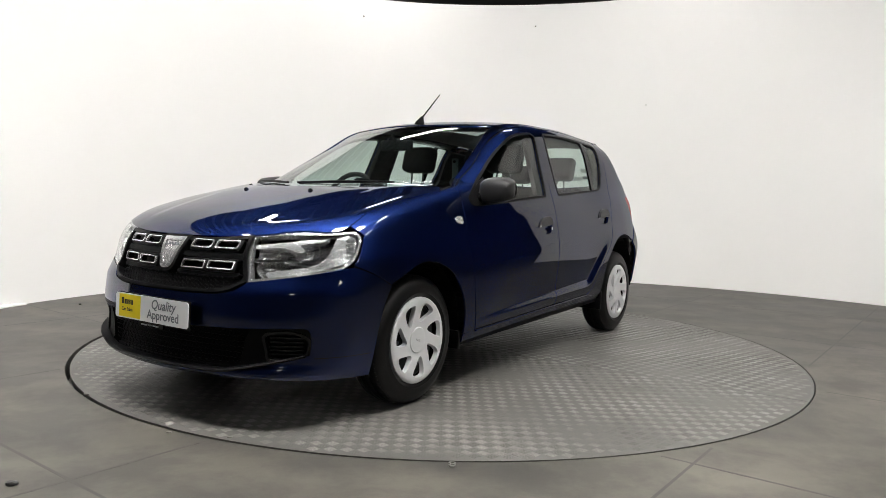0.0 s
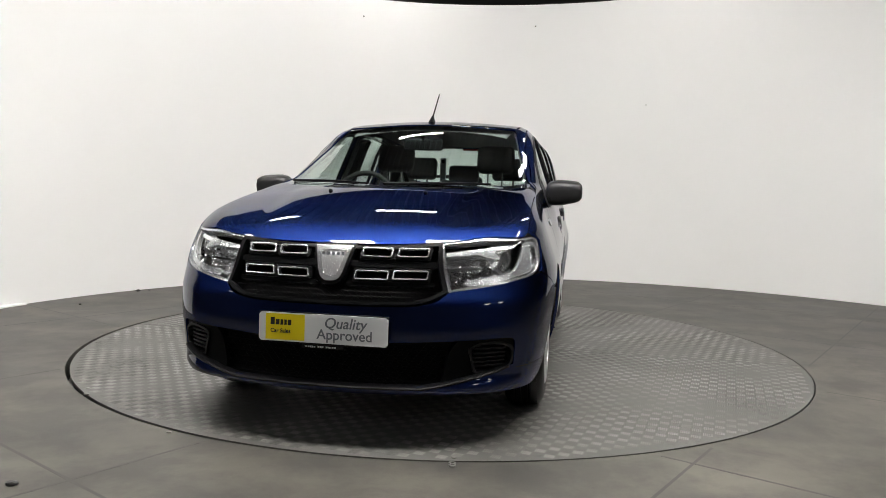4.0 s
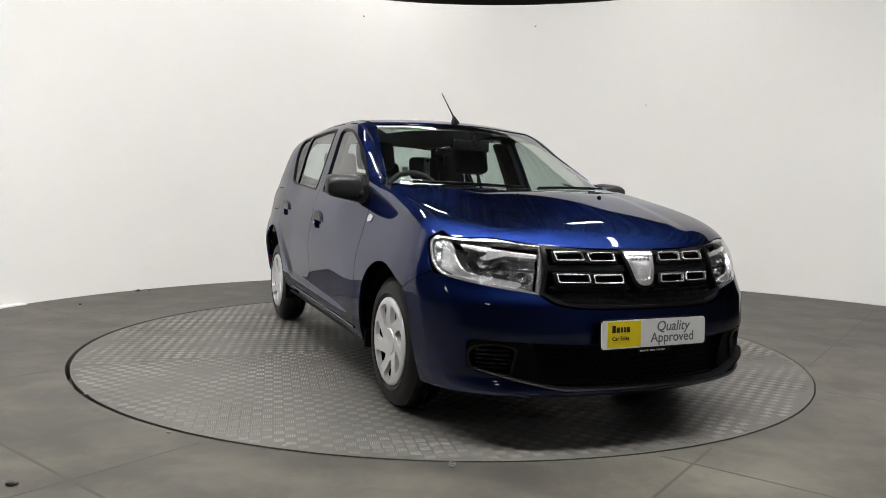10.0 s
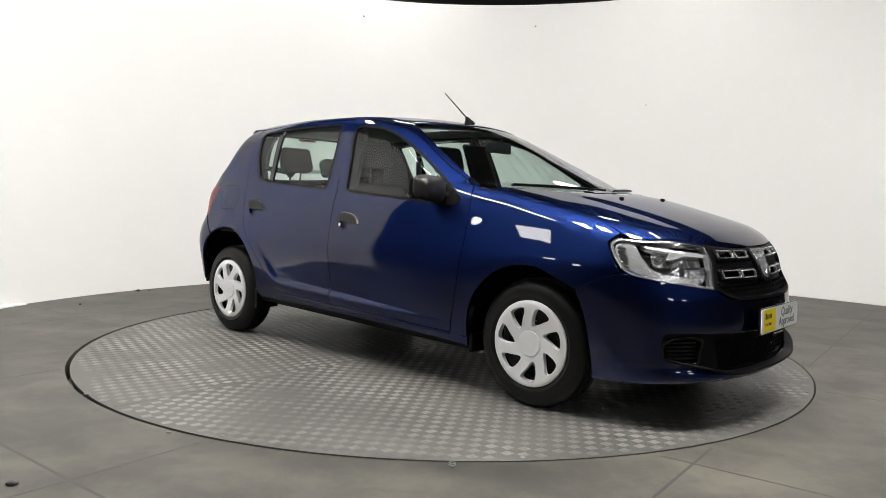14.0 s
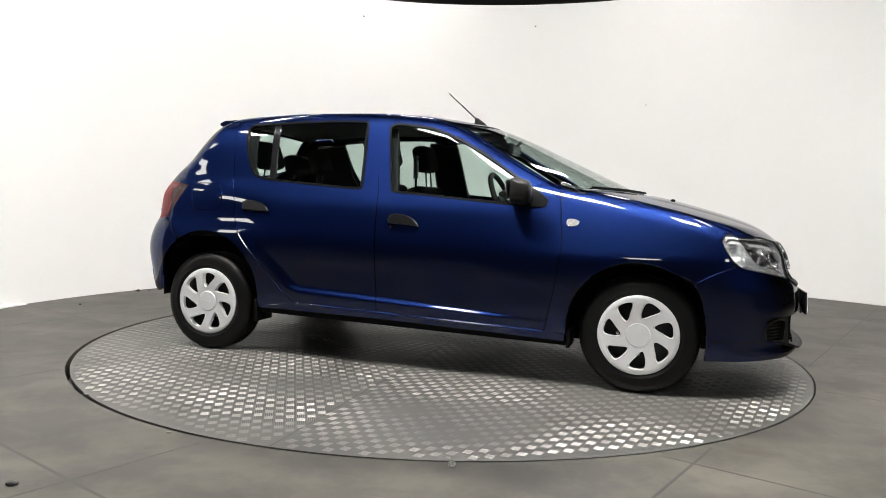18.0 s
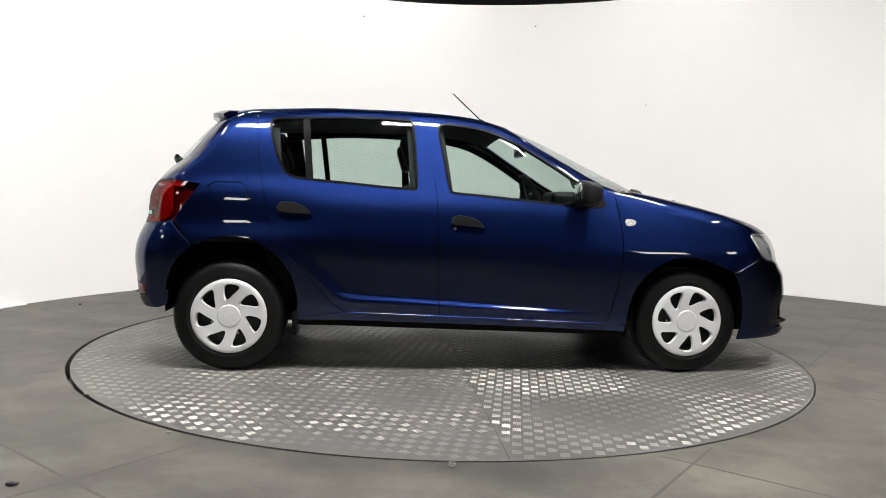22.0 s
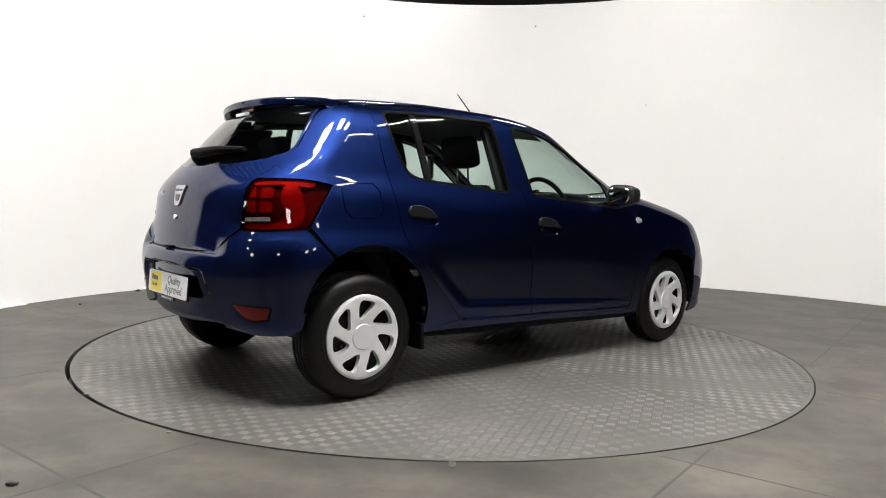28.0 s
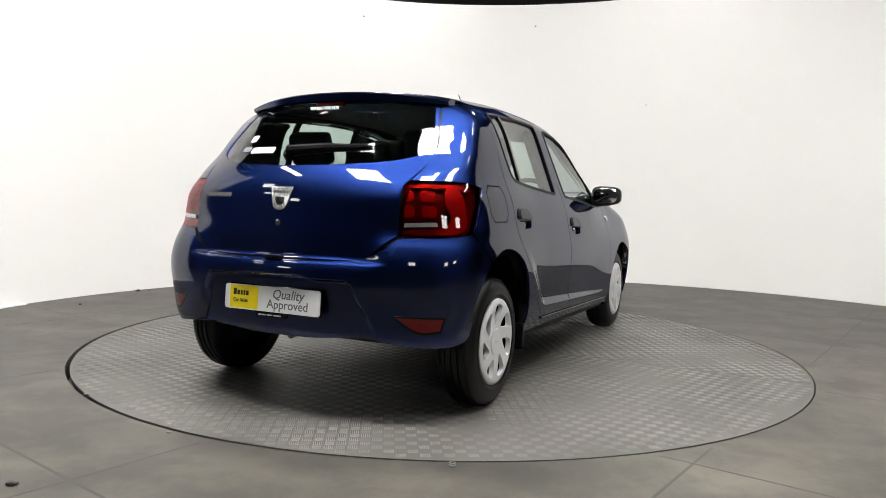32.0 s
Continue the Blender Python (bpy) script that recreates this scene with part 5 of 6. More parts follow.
def tail_lights():
    T = TAIL_RING
    for mirror in (False, True):
        F3 = lambda L: [(*T.flat(p[:3]), *p[3:]) for p in L]
        o = outline(F3([(-1.457, -0.786, 1.018, S), (-1.56, -0.735, 1.038), (-1.66, -0.65, 1.044), (-1.725, -0.572, 1.040), (-1.745, -0.552, 1.02, S), (-1.775, -0.556, 0.93), (-1.803, -0.562, 0.812, S), (-1.71, -0.70, 0.808), (-1.597, -0.785, 0.826), (-1.53, -0.795, 0.905)]))
        lamp = skin("tail_light", T, o, RED_DARK, sink=0.03, flange=0, mirror=mirror, label="red tail light with four squares and a curved band")
        band = outline(F3([(-1.60, -0.715, 1.022), (-1.64, -0.685, 1.02), (-1.665, -0.69, 0.95), (-1.655, -0.715, 0.885), (-1.68, -0.70, 0.845), (-1.78, -0.58, 0.832), (-1.785, -0.575, 0.822), (-1.70, -0.705, 0.820), (-1.615, -0.765, 0.838), (-1.59, -0.765, 0.90)]), 0.02)
        skin("curved_band", T, band, RED_BRIGHT, lamp, sink=0.010, flange=0.01, grid=0.015, mirror=mirror)
        brow = outline(F3([(-1.53, -0.755, 1.024), (-1.62, -0.69, 1.034), (-1.72, -0.58, 1.032), (-1.735, -0.56, 1.022), (-1.72, -0.58, 1.018), (-1.62, -0.69, 1.020)]), 0.02)
        skin("brow", T, brow, RED_BRIGHT, lamp, sink=0.010, flange=0.01, grid=0.015, mirror=mirror)
        for y0, y1 in ((-0.605, -0.572), (-0.665, -0.625)):
            for z0, z1 in ((0.955, 1.008), (0.888, 0.938)):
                x0, x1 = -1.76, -1.71
                a = T.flat((-1.15 - math.sqrt(0.86 ** 2 - y0 * y0), y0, 0))[0]
                b = T.flat((-1.15 - math.sqrt(0.86 ** 2 - y1 * y1), y1, 0))[0]
                a, b = sorted((a, b))
                skin("lamp_square", T, frame_outline(a, b, z0, z1, 0, 0.008), RED_MID, lamp, sink=0.013, flange=0.012, grid=0.015, mirror=mirror)
        rev = outline(F3([(-1.70, -0.665, 0.868, S), (-1.775, -0.57, 0.862, S), (-1.78, -0.57, 0.845, S), (-1.70, -0.672, 0.850, S)]), 0.02)
        skin("reversing_lamp", T, rev, CHROME_DARK, lamp, sink=-0.0015, flange=0.006, grid=0.015, mirror=mirror, label="clear ribbed reversing lamp")
        mid = np.mean(np.array(o), 0)
        wide = [tuple(mid + (np.array(p) - mid) * (1.03, 1.05)) for p in o]
        skin("lens", T, wide, RED_LENS, lamp, sink=0.002, flange=0, grid=0.025, mirror=mirror, calm=0.45, label="glossy red lens").visible_shadow = False
        fog = outline(F3([(-1.85, -0.582, 0.470, S), (-1.73, -0.728, 0.466, S), (-1.74, -0.72, 0.415, S), (-1.80, -0.655, 0.412)]), 0.02)
        f = skin("rear_fog_lamp", T, fog, RED_MID, sink=-0.001, flange=0.02, grid=0.02, mirror=mirror, label="red triangular rear fog lamp")
        c = np.mean(np.array(fog), 0)
        skin("bezel", T, [tuple(c + (np.array(p) - c) * (1.12, 1.3)) for p in fog], BLACK, f, [fog], sink=-0.0015, flange=0.01, grid=0.03, mirror=mirror)


RED_DARK = plain("dark_red_plastic", (0.030, 0.002, 0.0025), 0.3)
RED_MID = plain("red_reflector", (0.15, 0.004, 0.005), 0.25, bump=0.4, scale=400)
RED_BRIGHT = plain("bright_red_reflector", (0.15, 0.004, 0.004), 0.3)
RED_LENS = glass("red_lens", (0.60, 0.045, 0.04), 1.0, 0.03, 0.3)
tail_lights()


def side_parts():
    # window rubbers, quarter bar
    for win, nm in ((FRONT_WINDOW, "front_window_seal"), (REAR_WINDOW, "rear_window_seal")):
        o = np.array(outline(win))
        c = o.mean(0)
        d = np.roll(o, -1, 0) - np.roll(o, 1, 0)
        nrm = np.stack([d[:, 1], -d[:, 0]], 1) / np.linalg.norm(d, axis=1)[:, None]
        if np.sum(nrm * (o - c)) < 0:
            nrm = -nrm
        both(nm, SIDE, [tuple(p) for p in o + nrm * 0.006], SEAL, [[tuple(p) for p in o - nrm * 0.006]], sink=-0.0025, flange=0.012, grid=0.05, label="black rubber window seal")
    both("quarter_bar", SIDE, outline([(-0.925, 1.405, S), (-0.888, 1.408, S), (-0.855, 1.060, S), (-0.892, 1.065, S)]), GLOSS_BLACK, sink=-0.001, flange=0.015, label="black upright between the rear door panes")
    # handles in dished recesses
    for nm, x, z in HANDLES:
        both("handle_recess", SIDE, cup(x, z, 1.03), PAINT, sink=0.0165, flange=0, grid=0.02, label="dished recess behind the handle")
        grip = outline([(x - 0.085, z + 0.018), (x - 0.068, z + 0.046), (x - 0.01, z + 0.049), (x + 0.055, z + 0.028), (x + 0.09, z - 0.008, S), (x - 0.078, z + 0.002, S)])
        for m, ob in zip((False, True), both(nm, SIDE, grip, HANDLE_BLACK, sink=-0.012, flange=0.024, lip=0.005, grid=0.02, label="black plastic pull handle")):
            s = 1 if m else -1
            if nm == "front_door_handle":
                p, _ = cast(np.array([[x - 0.07, -1.6, z - 0.018]]), np.array([[0, 1.0, 0]]))
                bm = bmesh.new()
                lathe(bm, [(0.0001, -0.006), (0.009, -0.006), (0.0105, -0.003), (0.0105, 0.004)], 18)
                bmesh.ops.transform(bm, matrix=Matrix.Translation((p[0, 0], s * abs(p[0, 1]), p[0, 2])) @ Matrix.Rotation(math.pi if m else 0, 4, "Z"), verts=bm.verts)
                part("key_lock", bm, CHROME, ob, "chrome lock cylinder")
    # side repeaters, fuel flap
    both("side_repeater", SIDE, outline([(0.912, 0.878), (0.94, 0.884), (0.968, 0.876), (0.974, 0.866), (0.962, 0.852), (0.93, 0.846), (0.914, 0.852)], 0.01), REFLECTOR, sink=-0.004, flange=0.006, grid=0.01, label="clear side repeater lamp")
    a0, a1, b0, b1 = FLAP
    skin("fuel_flap", SIDE, frame_outline(a0 + 0.0055, a1 - 0.0055, b0 + 0.0055, b1 - 0.0055, -0.012, 0.033), PAINT, flange=0.012, grid=0.022)
    skin("fuel_flap_seat", SIDE, frame_outline(a0 - 0.01, a1 + 0.01, b0 - 0.01, b1 + 0.01, -0.012, 0.036), SEAL, sink=0.013, flange=0)
    # lower black skirt, arch liners, floor pan
    for s in (-1, 1):
        for nm, ax, az, r in (("front_arch_liner", 1.28, 0.325, 0.40), ("rear_arch_liner", -1.285, 0.385, 0.40)):
            bm = bmesh.new()
            rows = [[bm.verts.new((x, s * y, z)) for y in (0.80, 0.50)] for x, z in arc(ax, az, r - 0.045, -10, 190, 24)]
            for A, B in zip(rows, rows[1:]):
                bm.faces.new((A[0], A[1], B[1], B[0]))
            cap = [bm.verts.new((ax + (r - 0.045) * math.cos(a), s * 0.5, az + (r - 0.045) * math.sin(a))) for a in np.linspace(-0.2, math.pi + 0.2, 24)]
            bm.faces.new(cap)
            place(part(nm, bm, BLACK, CAR, shade=False))
        bm = bmesh.new()
        box(bm, -0.93, 0.93, min(s * 0.70, s * 0.797), max(s * 0.70, s * 0.797), 0.236, 0.290, 0.012)
        for v in bm.verts:
            v.co.z -= 0.024 * v.co.x
        place(part("side_skirt", bm, BLACK, CAR))
        bm = bmesh.new()
        box(bm, -0.955, -0.93, min(s * 0.66, s * 0.83), max(s * 0.66, s * 0.83), 0.205, 0.34, 0.006)
        place(part("mud_flap", bm, BLACK, CAR))
        bm = bmesh.new()
        box(bm, 0.93, 0.95, min(s * 0.66, s * 0.82), max(s * 0.66, s * 0.82), 0.207, 0.30, 0.006)
        place(part("mud_flap", bm, BLACK, CAR))
    bm = bmesh.new()
    box(bm, -0.95, 1.95, -0.50, 0.50, 0.20, 0.27, 0.02)
    box(bm, -0.92, 0.92, -0.74, 0.74, 0.25, 0.30, 0.02)
    box(bm, 1.0, 2.0, -0.48, 0.48, 0.25, 0.60, 0.02)
    box(bm, -1.76, -1.0, -0.48, 0.48, 0.33, 0.70, 0.02)
    place(part("underbody", bm, BLACK, CAR))
    bm = bmesh.new()
    tube(bm, [(-1.2945, -0.70, 0.30), (-1.2945, 0.70, 0.30)], 0.035)
    place(part("rear_axle", bm, DARK_METAL, CAR))
    bm = bmesh.new()
    tube(bm, [(-1.3, 0.04, 0.31), (-1.68, 0.04, 0.325), (-1.74, 0.04, 0.318)], 0.020, 14)
    place(part("exhaust", bm, DARK_METAL, CAR))
    # mirrors
    for s in (-1, 1):
        bm = bmesh.new()
        bmesh.ops.create_icosphere(bm, subdivisions=3, radius=1)
        for v in bm.verts:
            x, y, z = v.co
            q = 4.5
            k = (abs(x) ** q + abs(y) ** q + abs(z) ** q) ** (1 / q)
            x, y, z = x / k, y / k, z / k
            fx = 0.060 * x if x > 0 else 0.050 * x
            zz = 0.066 * z * (1 - 0.14 * max(0, y) + 0.06 * (y < 0)) - 0.012 * (1 - y) * 0.5
            v.co = (0.668 + fx + 0.010 * y, s * (0.862 + 0.100 * y), 1.030 + zz + 0.010 * x * (z > 0) * -1)
        m = place(part("wing_mirror", bm, GRAINED, CAR, "black grained wing mirror"))
        bm = bmesh.new()
        lathe(bm, [(0.0001, 0.0), (0.9, 0.0), (0.97, 0.02), (1.0, 0.05)], 40)
        for v in bm.verts:
            x, y, z = v.co
            q = 3
            k = (abs(x) ** 2 + abs(z) ** 2) ** 0.5
            kk = (abs(x) ** q + abs(z) ** q) ** (1 / q) if k > 0 else 1
            f = k / kk if kk else 1
            v.co = (0.6165 - 0.012 * (1 - y * 10), s * (0.862 + 0.087 * x * f), 1.028 + 0.054 * z * f)
        part("mirror_glass", bm, MIRROR, m, "mirror glass")
        bm = bmesh.new()
        tube(bm, [(0.70, s * 0.75, 0.985), (0.69, s * 0.80, 0.985), (0.675, s * 0.83, 1.0)], [0.026, 0.024, 0.026], 12)
        part("arm", bm, BLACK, m)
    both("mirror_triangle", SIDE, outline([(0.60, 1.098, S), (0.72, 1.03), (0.80, 0.975), (0.79, 0.945, S), (0.655, 0.947, S)]), BLACK, sink=-0.002, flange=0.01, label="black plastic sail behind the mirror")


MIRROR = plain("mirror", (0.9, 0.9, 0.9), 0.02, metal=1.0)
side_parts()


def roof_parts():
    # cowl, wipers, jets, aerial
    bm = bmesh.new()
    rows = []
    for i in range(33):
        y = -0.66 + 1.32 * i / 32
        xa = 1.325 - 0.62 * y * y - 0.25 * y ** 4
        xb = 1.235 - 0.62 * y * y - 0.25 * y ** 4
        za = float(HOOD(np.array([xa]))[0]) - 0.09 * y * y - 0.022
        rows.append([bm.verts.new(q) for q in ((xa + 0.05, y, za - 0.01), (xa, y, za), (xb, y, za + 0.012), (xb - 0.06, y, za - 0.03))])
    for A, B in zip(rows, rows[1:]):
        for k in range(3):
            bm.faces.new((A[k], A[k + 1], B[k + 1], B[k]))
    place(part("cowl", bm, BLACK, CAR, "black plastic cowl under the windscreen"))
    for y0, y1 in ((0.50, -0.02), (-0.10, -0.60)):
        e = []
        for t in np.linspace(0, 1, 9):
            y = y0 + (y1 - y0) * t
            x = 1.245 - 0.62 * y * y - 0.25 * y ** 4 - 0.035 * math.sin(math.pi * t)
            p, _ = cast(np.array([[x, y, 2.0]]), np.array([[0, 0, -1.0]]))
            e.append((x + 0.02, y, p[0, 2] + 0.006))
        bm = bmesh.new()
        tube(bm, e, 0.0055, 8)
        w = place(part("windscreen_wiper", bm, BLACK, CAR, "black windscreen wiper"))
        bm = bmesh.new()
        for a, b in zip(e[1:], e[2:]):
            tube(bm, [(a[0] - 0.012, a[1], a[2] - 0.006), (b[0] - 0.012, b[1], b[2] - 0.006)], 0.004, 6)
        part("blade", bm, SEAL, w)
    for s in (-1, 1):
        p, _ = cast(np.array([[1.427, s * 0.235, 2.0]]), np.array([[0, 0, -1.0]]))
        bm = bmesh.new()
        bmesh.ops.create_icosphere(bm, subdivisions=2, radius=1, matrix=Matrix.Translation(p[0] + np.array((0, 0, 0.002))) @ Matrix.Diagonal((0.014, 0.010, 0.009, 1)))
        place(part("washer_jet", bm, BLACK, CAR))
    p, _ = cast(np.array([[0.20, 0, 2.0]]), np.array([[0, 0, -1.0]]))
    z = p[0, 2]
    bm = bmesh.new()
    rows = []
    for t, r, x in ((0, 0.030, 0.205), (0.25, 0.026, 0.20), (0.6, 0.016, 0.19), (1, 0.008, 0.176)):
        rows.append([bm.verts.new((x + 1.5 * r * math.cos(a), 0.75 * r * math.sin(a), z - 0.004 + 0.05 * t)) for a in np.linspace(0, 2 * math.pi, 14, endpoint=False)])
    for A, B in zip(rows, rows[1:]):
        for k in range(14):
            bm.faces.new((A[k], A[(k + 1) % 14], B[(k + 1) % 14], B[k]))
    bm.faces.new(rows[-1])
    aer = place(part("aerial", bm, BLACK, CAR, "black roof aerial with a thin rod"))
    bm = bmesh.new()
    tube(bm, [(0.18, 0, z + 0.035), (-0.016, 0, 1.672)], [0.0048, 0.0032], 8)
    part("rod", bm, BLACK, aer)
    # spoiler with the upper brake light
    bm = bmesh.new()
    rows = []
    for i in range(37):
        y = -0.575 + 1.15 * i / 36
        u = abs(y) / 0.575
        xt = -1.535 + 0.155 * u ** 2.2
        xr = -1.335 + 0.03 * u ** 2
        p, _ = cast(np.array([[xr, y * 0.97, 2.0], [xr - 0.05, y * 0.95, 2.0]]), np.tile((0, 0, -1.0), (2, 1)))
        z0 = p[0, 2]
        zt = 1.462 - 0.035 * u ** 2.5
        th = 0.034 * (1 - 0.45 * u ** 4)
        rows.append([bm.verts.new(q) for q in ((xr, y, z0 + 0.004), ((xr + xt) / 2, y, (z0 + zt) / 2 + 0.010), (xt + 0.02, y, zt + 0.006), (xt, y, zt - 0.004), (xt + 0.004, y, zt - th), (xt + 0.03, y, zt - th - 0.006), (xr, y, z0 - 0.03))])
    for A, B in zip(rows, rows[1:]):
        for k in range(7):
            bm.faces.new((A[k], A[(k + 1) % 7], B[(k + 1) % 7], B[k]))
    bm.faces.new(rows[0])
    bm.faces.new(rows[-1][::-1])
    sp = place(part("spoiler", bm, PAINT, CAR, "blue roof spoiler over the rear window"))
    bm = bmesh.new()
    box(bm, -1.507, -1.482, -0.075, 0.075, 1.405, 1.422, 0.004)
    part("brake_light", bm, RED_MID, sp, "red upper brake light")
    bm = bmesh.new()
    bmesh.ops.create_icosphere(bm, subdivisions=1, radius=0.006, matrix=Matrix.Translation((-1.534, 0.0, 1.450)))
    part("washer_jet", bm, BLACK, sp)
    # rear wiper
    R1, _ = cast(np.array([[-3.0, 0.035, 1.150], [-3.0, -0.36, 1.175]]), np.tile((1.0, 0, 0), (2, 1)))
    bm = bmesh.new()
    lathe(bm, [(0.0001, -0.035), (0.02, -0.034), (0.032, -0.022), (0.036, 0.0)], 20, axis="z")
    d = Vector((-0.8, 0, 0.6))
    bmesh.ops.transform(bm, matrix=Matrix.Translation(R1[0]) @ (-d).to_track_quat("Z", "Y").to_matrix().to_4x4(), verts=bm.verts)
    tube(bm, [R1[0] + np.array((-0.026, 0, 0.020)), R1[0] * 0.5 + R1[1] * 0.5 + np.array((-0.028, 0, 0.022)), R1[1] + np.array((-0.018, 0, 0.012))], [0.026, 0.022, 0.012], 10)
    w = place(part("rear_wiper", bm, BLACK, CAR, "black rear wiper"))
    bm = bmesh.new()
    tube(bm, [R1[0] + np.array((-0.010, -0.04, 0.010)), R1[0] * 0.5 + R1[1] * 0.5 + np.array((-0.012, 0, 0.010)), R1[1] + np.array((-0.010, 0, 0.006))], 0.006, 8)
    part("blade", bm, SEAL, w)
    # tailgate emblem, lock, lettering bars
    sh = [(-0.062, 1.003, S), (0.062, 1.003, S), (0.055, 0.985), (0.034, 0.918), (0.018, 0.905), (0, 0.902), (-0.018, 0.905), (-0.034, 0.918), (-0.055, 0.985)]
    sc = lambda k: [(p[0] * k, 0.955 + (p[1] - 0.955) * k, *p[2:]) for p in sh]
    b = skin("emblem", REAR, outline(sc(1.0), 0.02), CHROME_SOFT, sink=-0.008, flange=0.009, grid=0.015, label="chrome shield emblem on the tailgate")
    skin("emblem_field", REAR, outline([(-0.026, 0.957, S), (0.026, 0.957, S), (0.018, 0.93), (0, 0.925), (-0.018, 0.93)], 0.02), GLOSS_BLACK, b, sink=-0.0095, flange=0.003, grid=0.02)
    bm = bmesh.new()
    for k in range(5):
        p, _ = cast(np.array([[-3.0, -0.036 + 0.018 * k, 0.982]]), np.array([[1.0, 0, 0]]))
        box(bm, p[0, 0] - 0.0102, p[0, 0] - 0.0085, -0.042 + 0.018 * k, -0.031 + 0.018 * k, 0.976, 0.988)
    part("logo_bar", bm, GREY_PRINT, b, shade=False)
    p, _ = cast(np.array([[-3.0, 0, 0.845]]), np.array([[1.0, 0, 0]]))
    bm = bmesh.new()
    lathe(bm, [(0.0001, -0.008), (0.010, -0.008), (0.014, -0.005), (0.015, 0.003)], 20)
    bmesh.ops.transform(bm, matrix=Matrix.Translation(p[0]) @ Matrix.Rotation(-math.pi / 2, 4, "Z"), verts=bm.verts)
    place(part("tailgate_lock", bm, CHROME, CAR, "chrome lock cylinder"))
    bm = bmesh.new()
    for k in range(7):
        y = 0.475 - 0.0245 * k
        p, _ = cast(np.array([[-3.0, y, 0.965]]), np.array([[1.0, 0, 0]]))
        box(bm, p[0, 0] - 0.004, p[0, 0] + 0.002, y - 0.0185, y, 0.954, 0.976)
    place(part("model_name_bars", bm, SATIN, CAR, "chrome bars where the model name stands"))
    # tailgate grip and number-plate lights
    bm = bmesh.new()
    box(bm, -1.938, -1.90, -0.045, 0.045, 0.690, 0.706, 0.006)
    place(part("tailgate_grip", bm, BLACK, CAR))


roof_parts()


def cabin():
    def soft(bm, x0, x1, y0, y1, z0, z1, r, m=None, seg=4):
        return box(bm, x0, x1, y0, y1, z0, z1, r, seg, m)
    for s in (-1, 1):
        e = new("front_seat")
        e.parent = CAR
        e.location = (-CX, -CY, 0)
        tagged(e, "charcoal cloth front seat with a headrest")
        bm = bmesh.new()
        soft(bm, -0.16, 0.38, s * 0.36 - 0.25, s * 0.36 + 0.25, 0.38, 0.54, 0.05)
        part("cushion", bm, CLOTH, e)
        bm = bmesh.new()
        m = Matrix.Translation((-0.14, s * 0.36, 0.48)) @ Matrix.Rotation(radians(-16), 4, "Y")
        soft(bm, -0.07, 0.06, -0.245, 0.245, 0, 0.60, 0.055, m)
        soft(bm, -0.05, 0.085, -0.25, -0.16, 0.05, 0.52, 0.04, m)
        soft(bm, -0.05, 0.085, 0.16, 0.25, 0.05, 0.52, 0.04, m)
        part("backrest", bm, CLOTH, e)
        bm = bmesh.new()
        soft(bm, 0.005, 0.115, -0.13, 0.13, 0.695, 0.885, 0.05, m)
        hr = part("headrest", bm, CLOTH, e)
        for k in (-0.05, 0.05):
            bm = bmesh.new()
            a = m @ Vector((0.03, k, 0.57))
            b = m @ Vector((0.06, k, 0.72))
            tube(bm, [a, b], 0.006, 8)
            part("headrest_post", bm, CHROME, hr)
    e = new("rear_bench")
    e.parent = CAR
    e.location = (-CX, -CY, 0)
    tagged(e, "charcoal cloth rear bench with headrests")
    bm = bmesh.new()
    soft(bm, -1.05, -0.55, -0.62, 0.62, 0.38, 0.55, 0.05)
    part("cushion", bm, CLOTH, e)
    bm = bmesh.new()
    m = Matrix.Translation((-1.02, 0, 0.5)) @ Matrix.Rotation(radians(-18), 4, "Y")
    soft(bm, -0.07, 0.06, -0.63, 0.63, 0, 0.58, 0.05, m)
    part("backrest", bm, CLOTH, e)
    for y in (-0.36, 0.0, 0.36):
        bm = bmesh.new()
        soft(bm, 0.05, 0.145, y - 0.125, y + 0.125, 0.645 if y else 0.62, 0.825 if y else 0.76, 0.04, m)
        for k in (-0.045, 0.045):
            tube(bm, [m @ Vector((0.02, y + k, 0.55)), m @ Vector((0.09, y + k, 0.68))], 0.006, 8)
        part("headrest", bm, CLOTH, e)
    # dashboard, binnacle, wheel, column, console
    bm = bmesh.new()
    rows = []
    for i in range(29):
        y = -0.70 + 1.4 * i / 28
        front = 1.20 - 0.60 * y * y
        pr = [(0.62, 0.45), (0.56, 0.70), (0.56, 0.90), (0.62, 0.972), (0.72, 0.985), (front - 0.08, 0.975), (front, 0.95), (front, 0.6)]
        rows.append([bm.verts.new((x, y, z)) for x, z in pr])
    for A, B in zip(rows, rows[1:]):
        for k in range(7):
            bm.faces.new((A[k], A[k + 1], B[k + 1], B[k]))
    d = place(part("dashboard", bm, TRIM, CAR, "dark plastic dashboard"))
    bm = bmesh.new()
    soft(bm, 0.55, 0.78, -0.52, -0.21, 0.93, 1.035, 0.04)
    part("binnacle", bm, TRIM, d)
    bm = bmesh.new()
    soft(bm, 0.10, 0.60, -0.11, 0.11, 0.30, 0.62, 0.04)
    place(part("console", bm, TRIM, CAR))
    sw = new("steering_wheel")
    sw.parent = CAR
    sw.matrix_local = Matrix.Translation((0.47 - CX, -0.37 - CY, 0.955)) @ Matrix.Rotation(radians(66), 4, "Y")
    bm = bmesh.new()
    tube(bm, [(0.185 * math.cos(a), 0.185 * math.sin(a), 0) for a in np.linspace(0, 2 * math.pi, 40, endpoint=False)], 0.016, 10, True)
    part("rim", bm, TRIM, sw)
    bm = bmesh.new()
    soft(bm, -0.07, 0.06, -0.075, 0.075, 0.0, 0.05, 0.02)
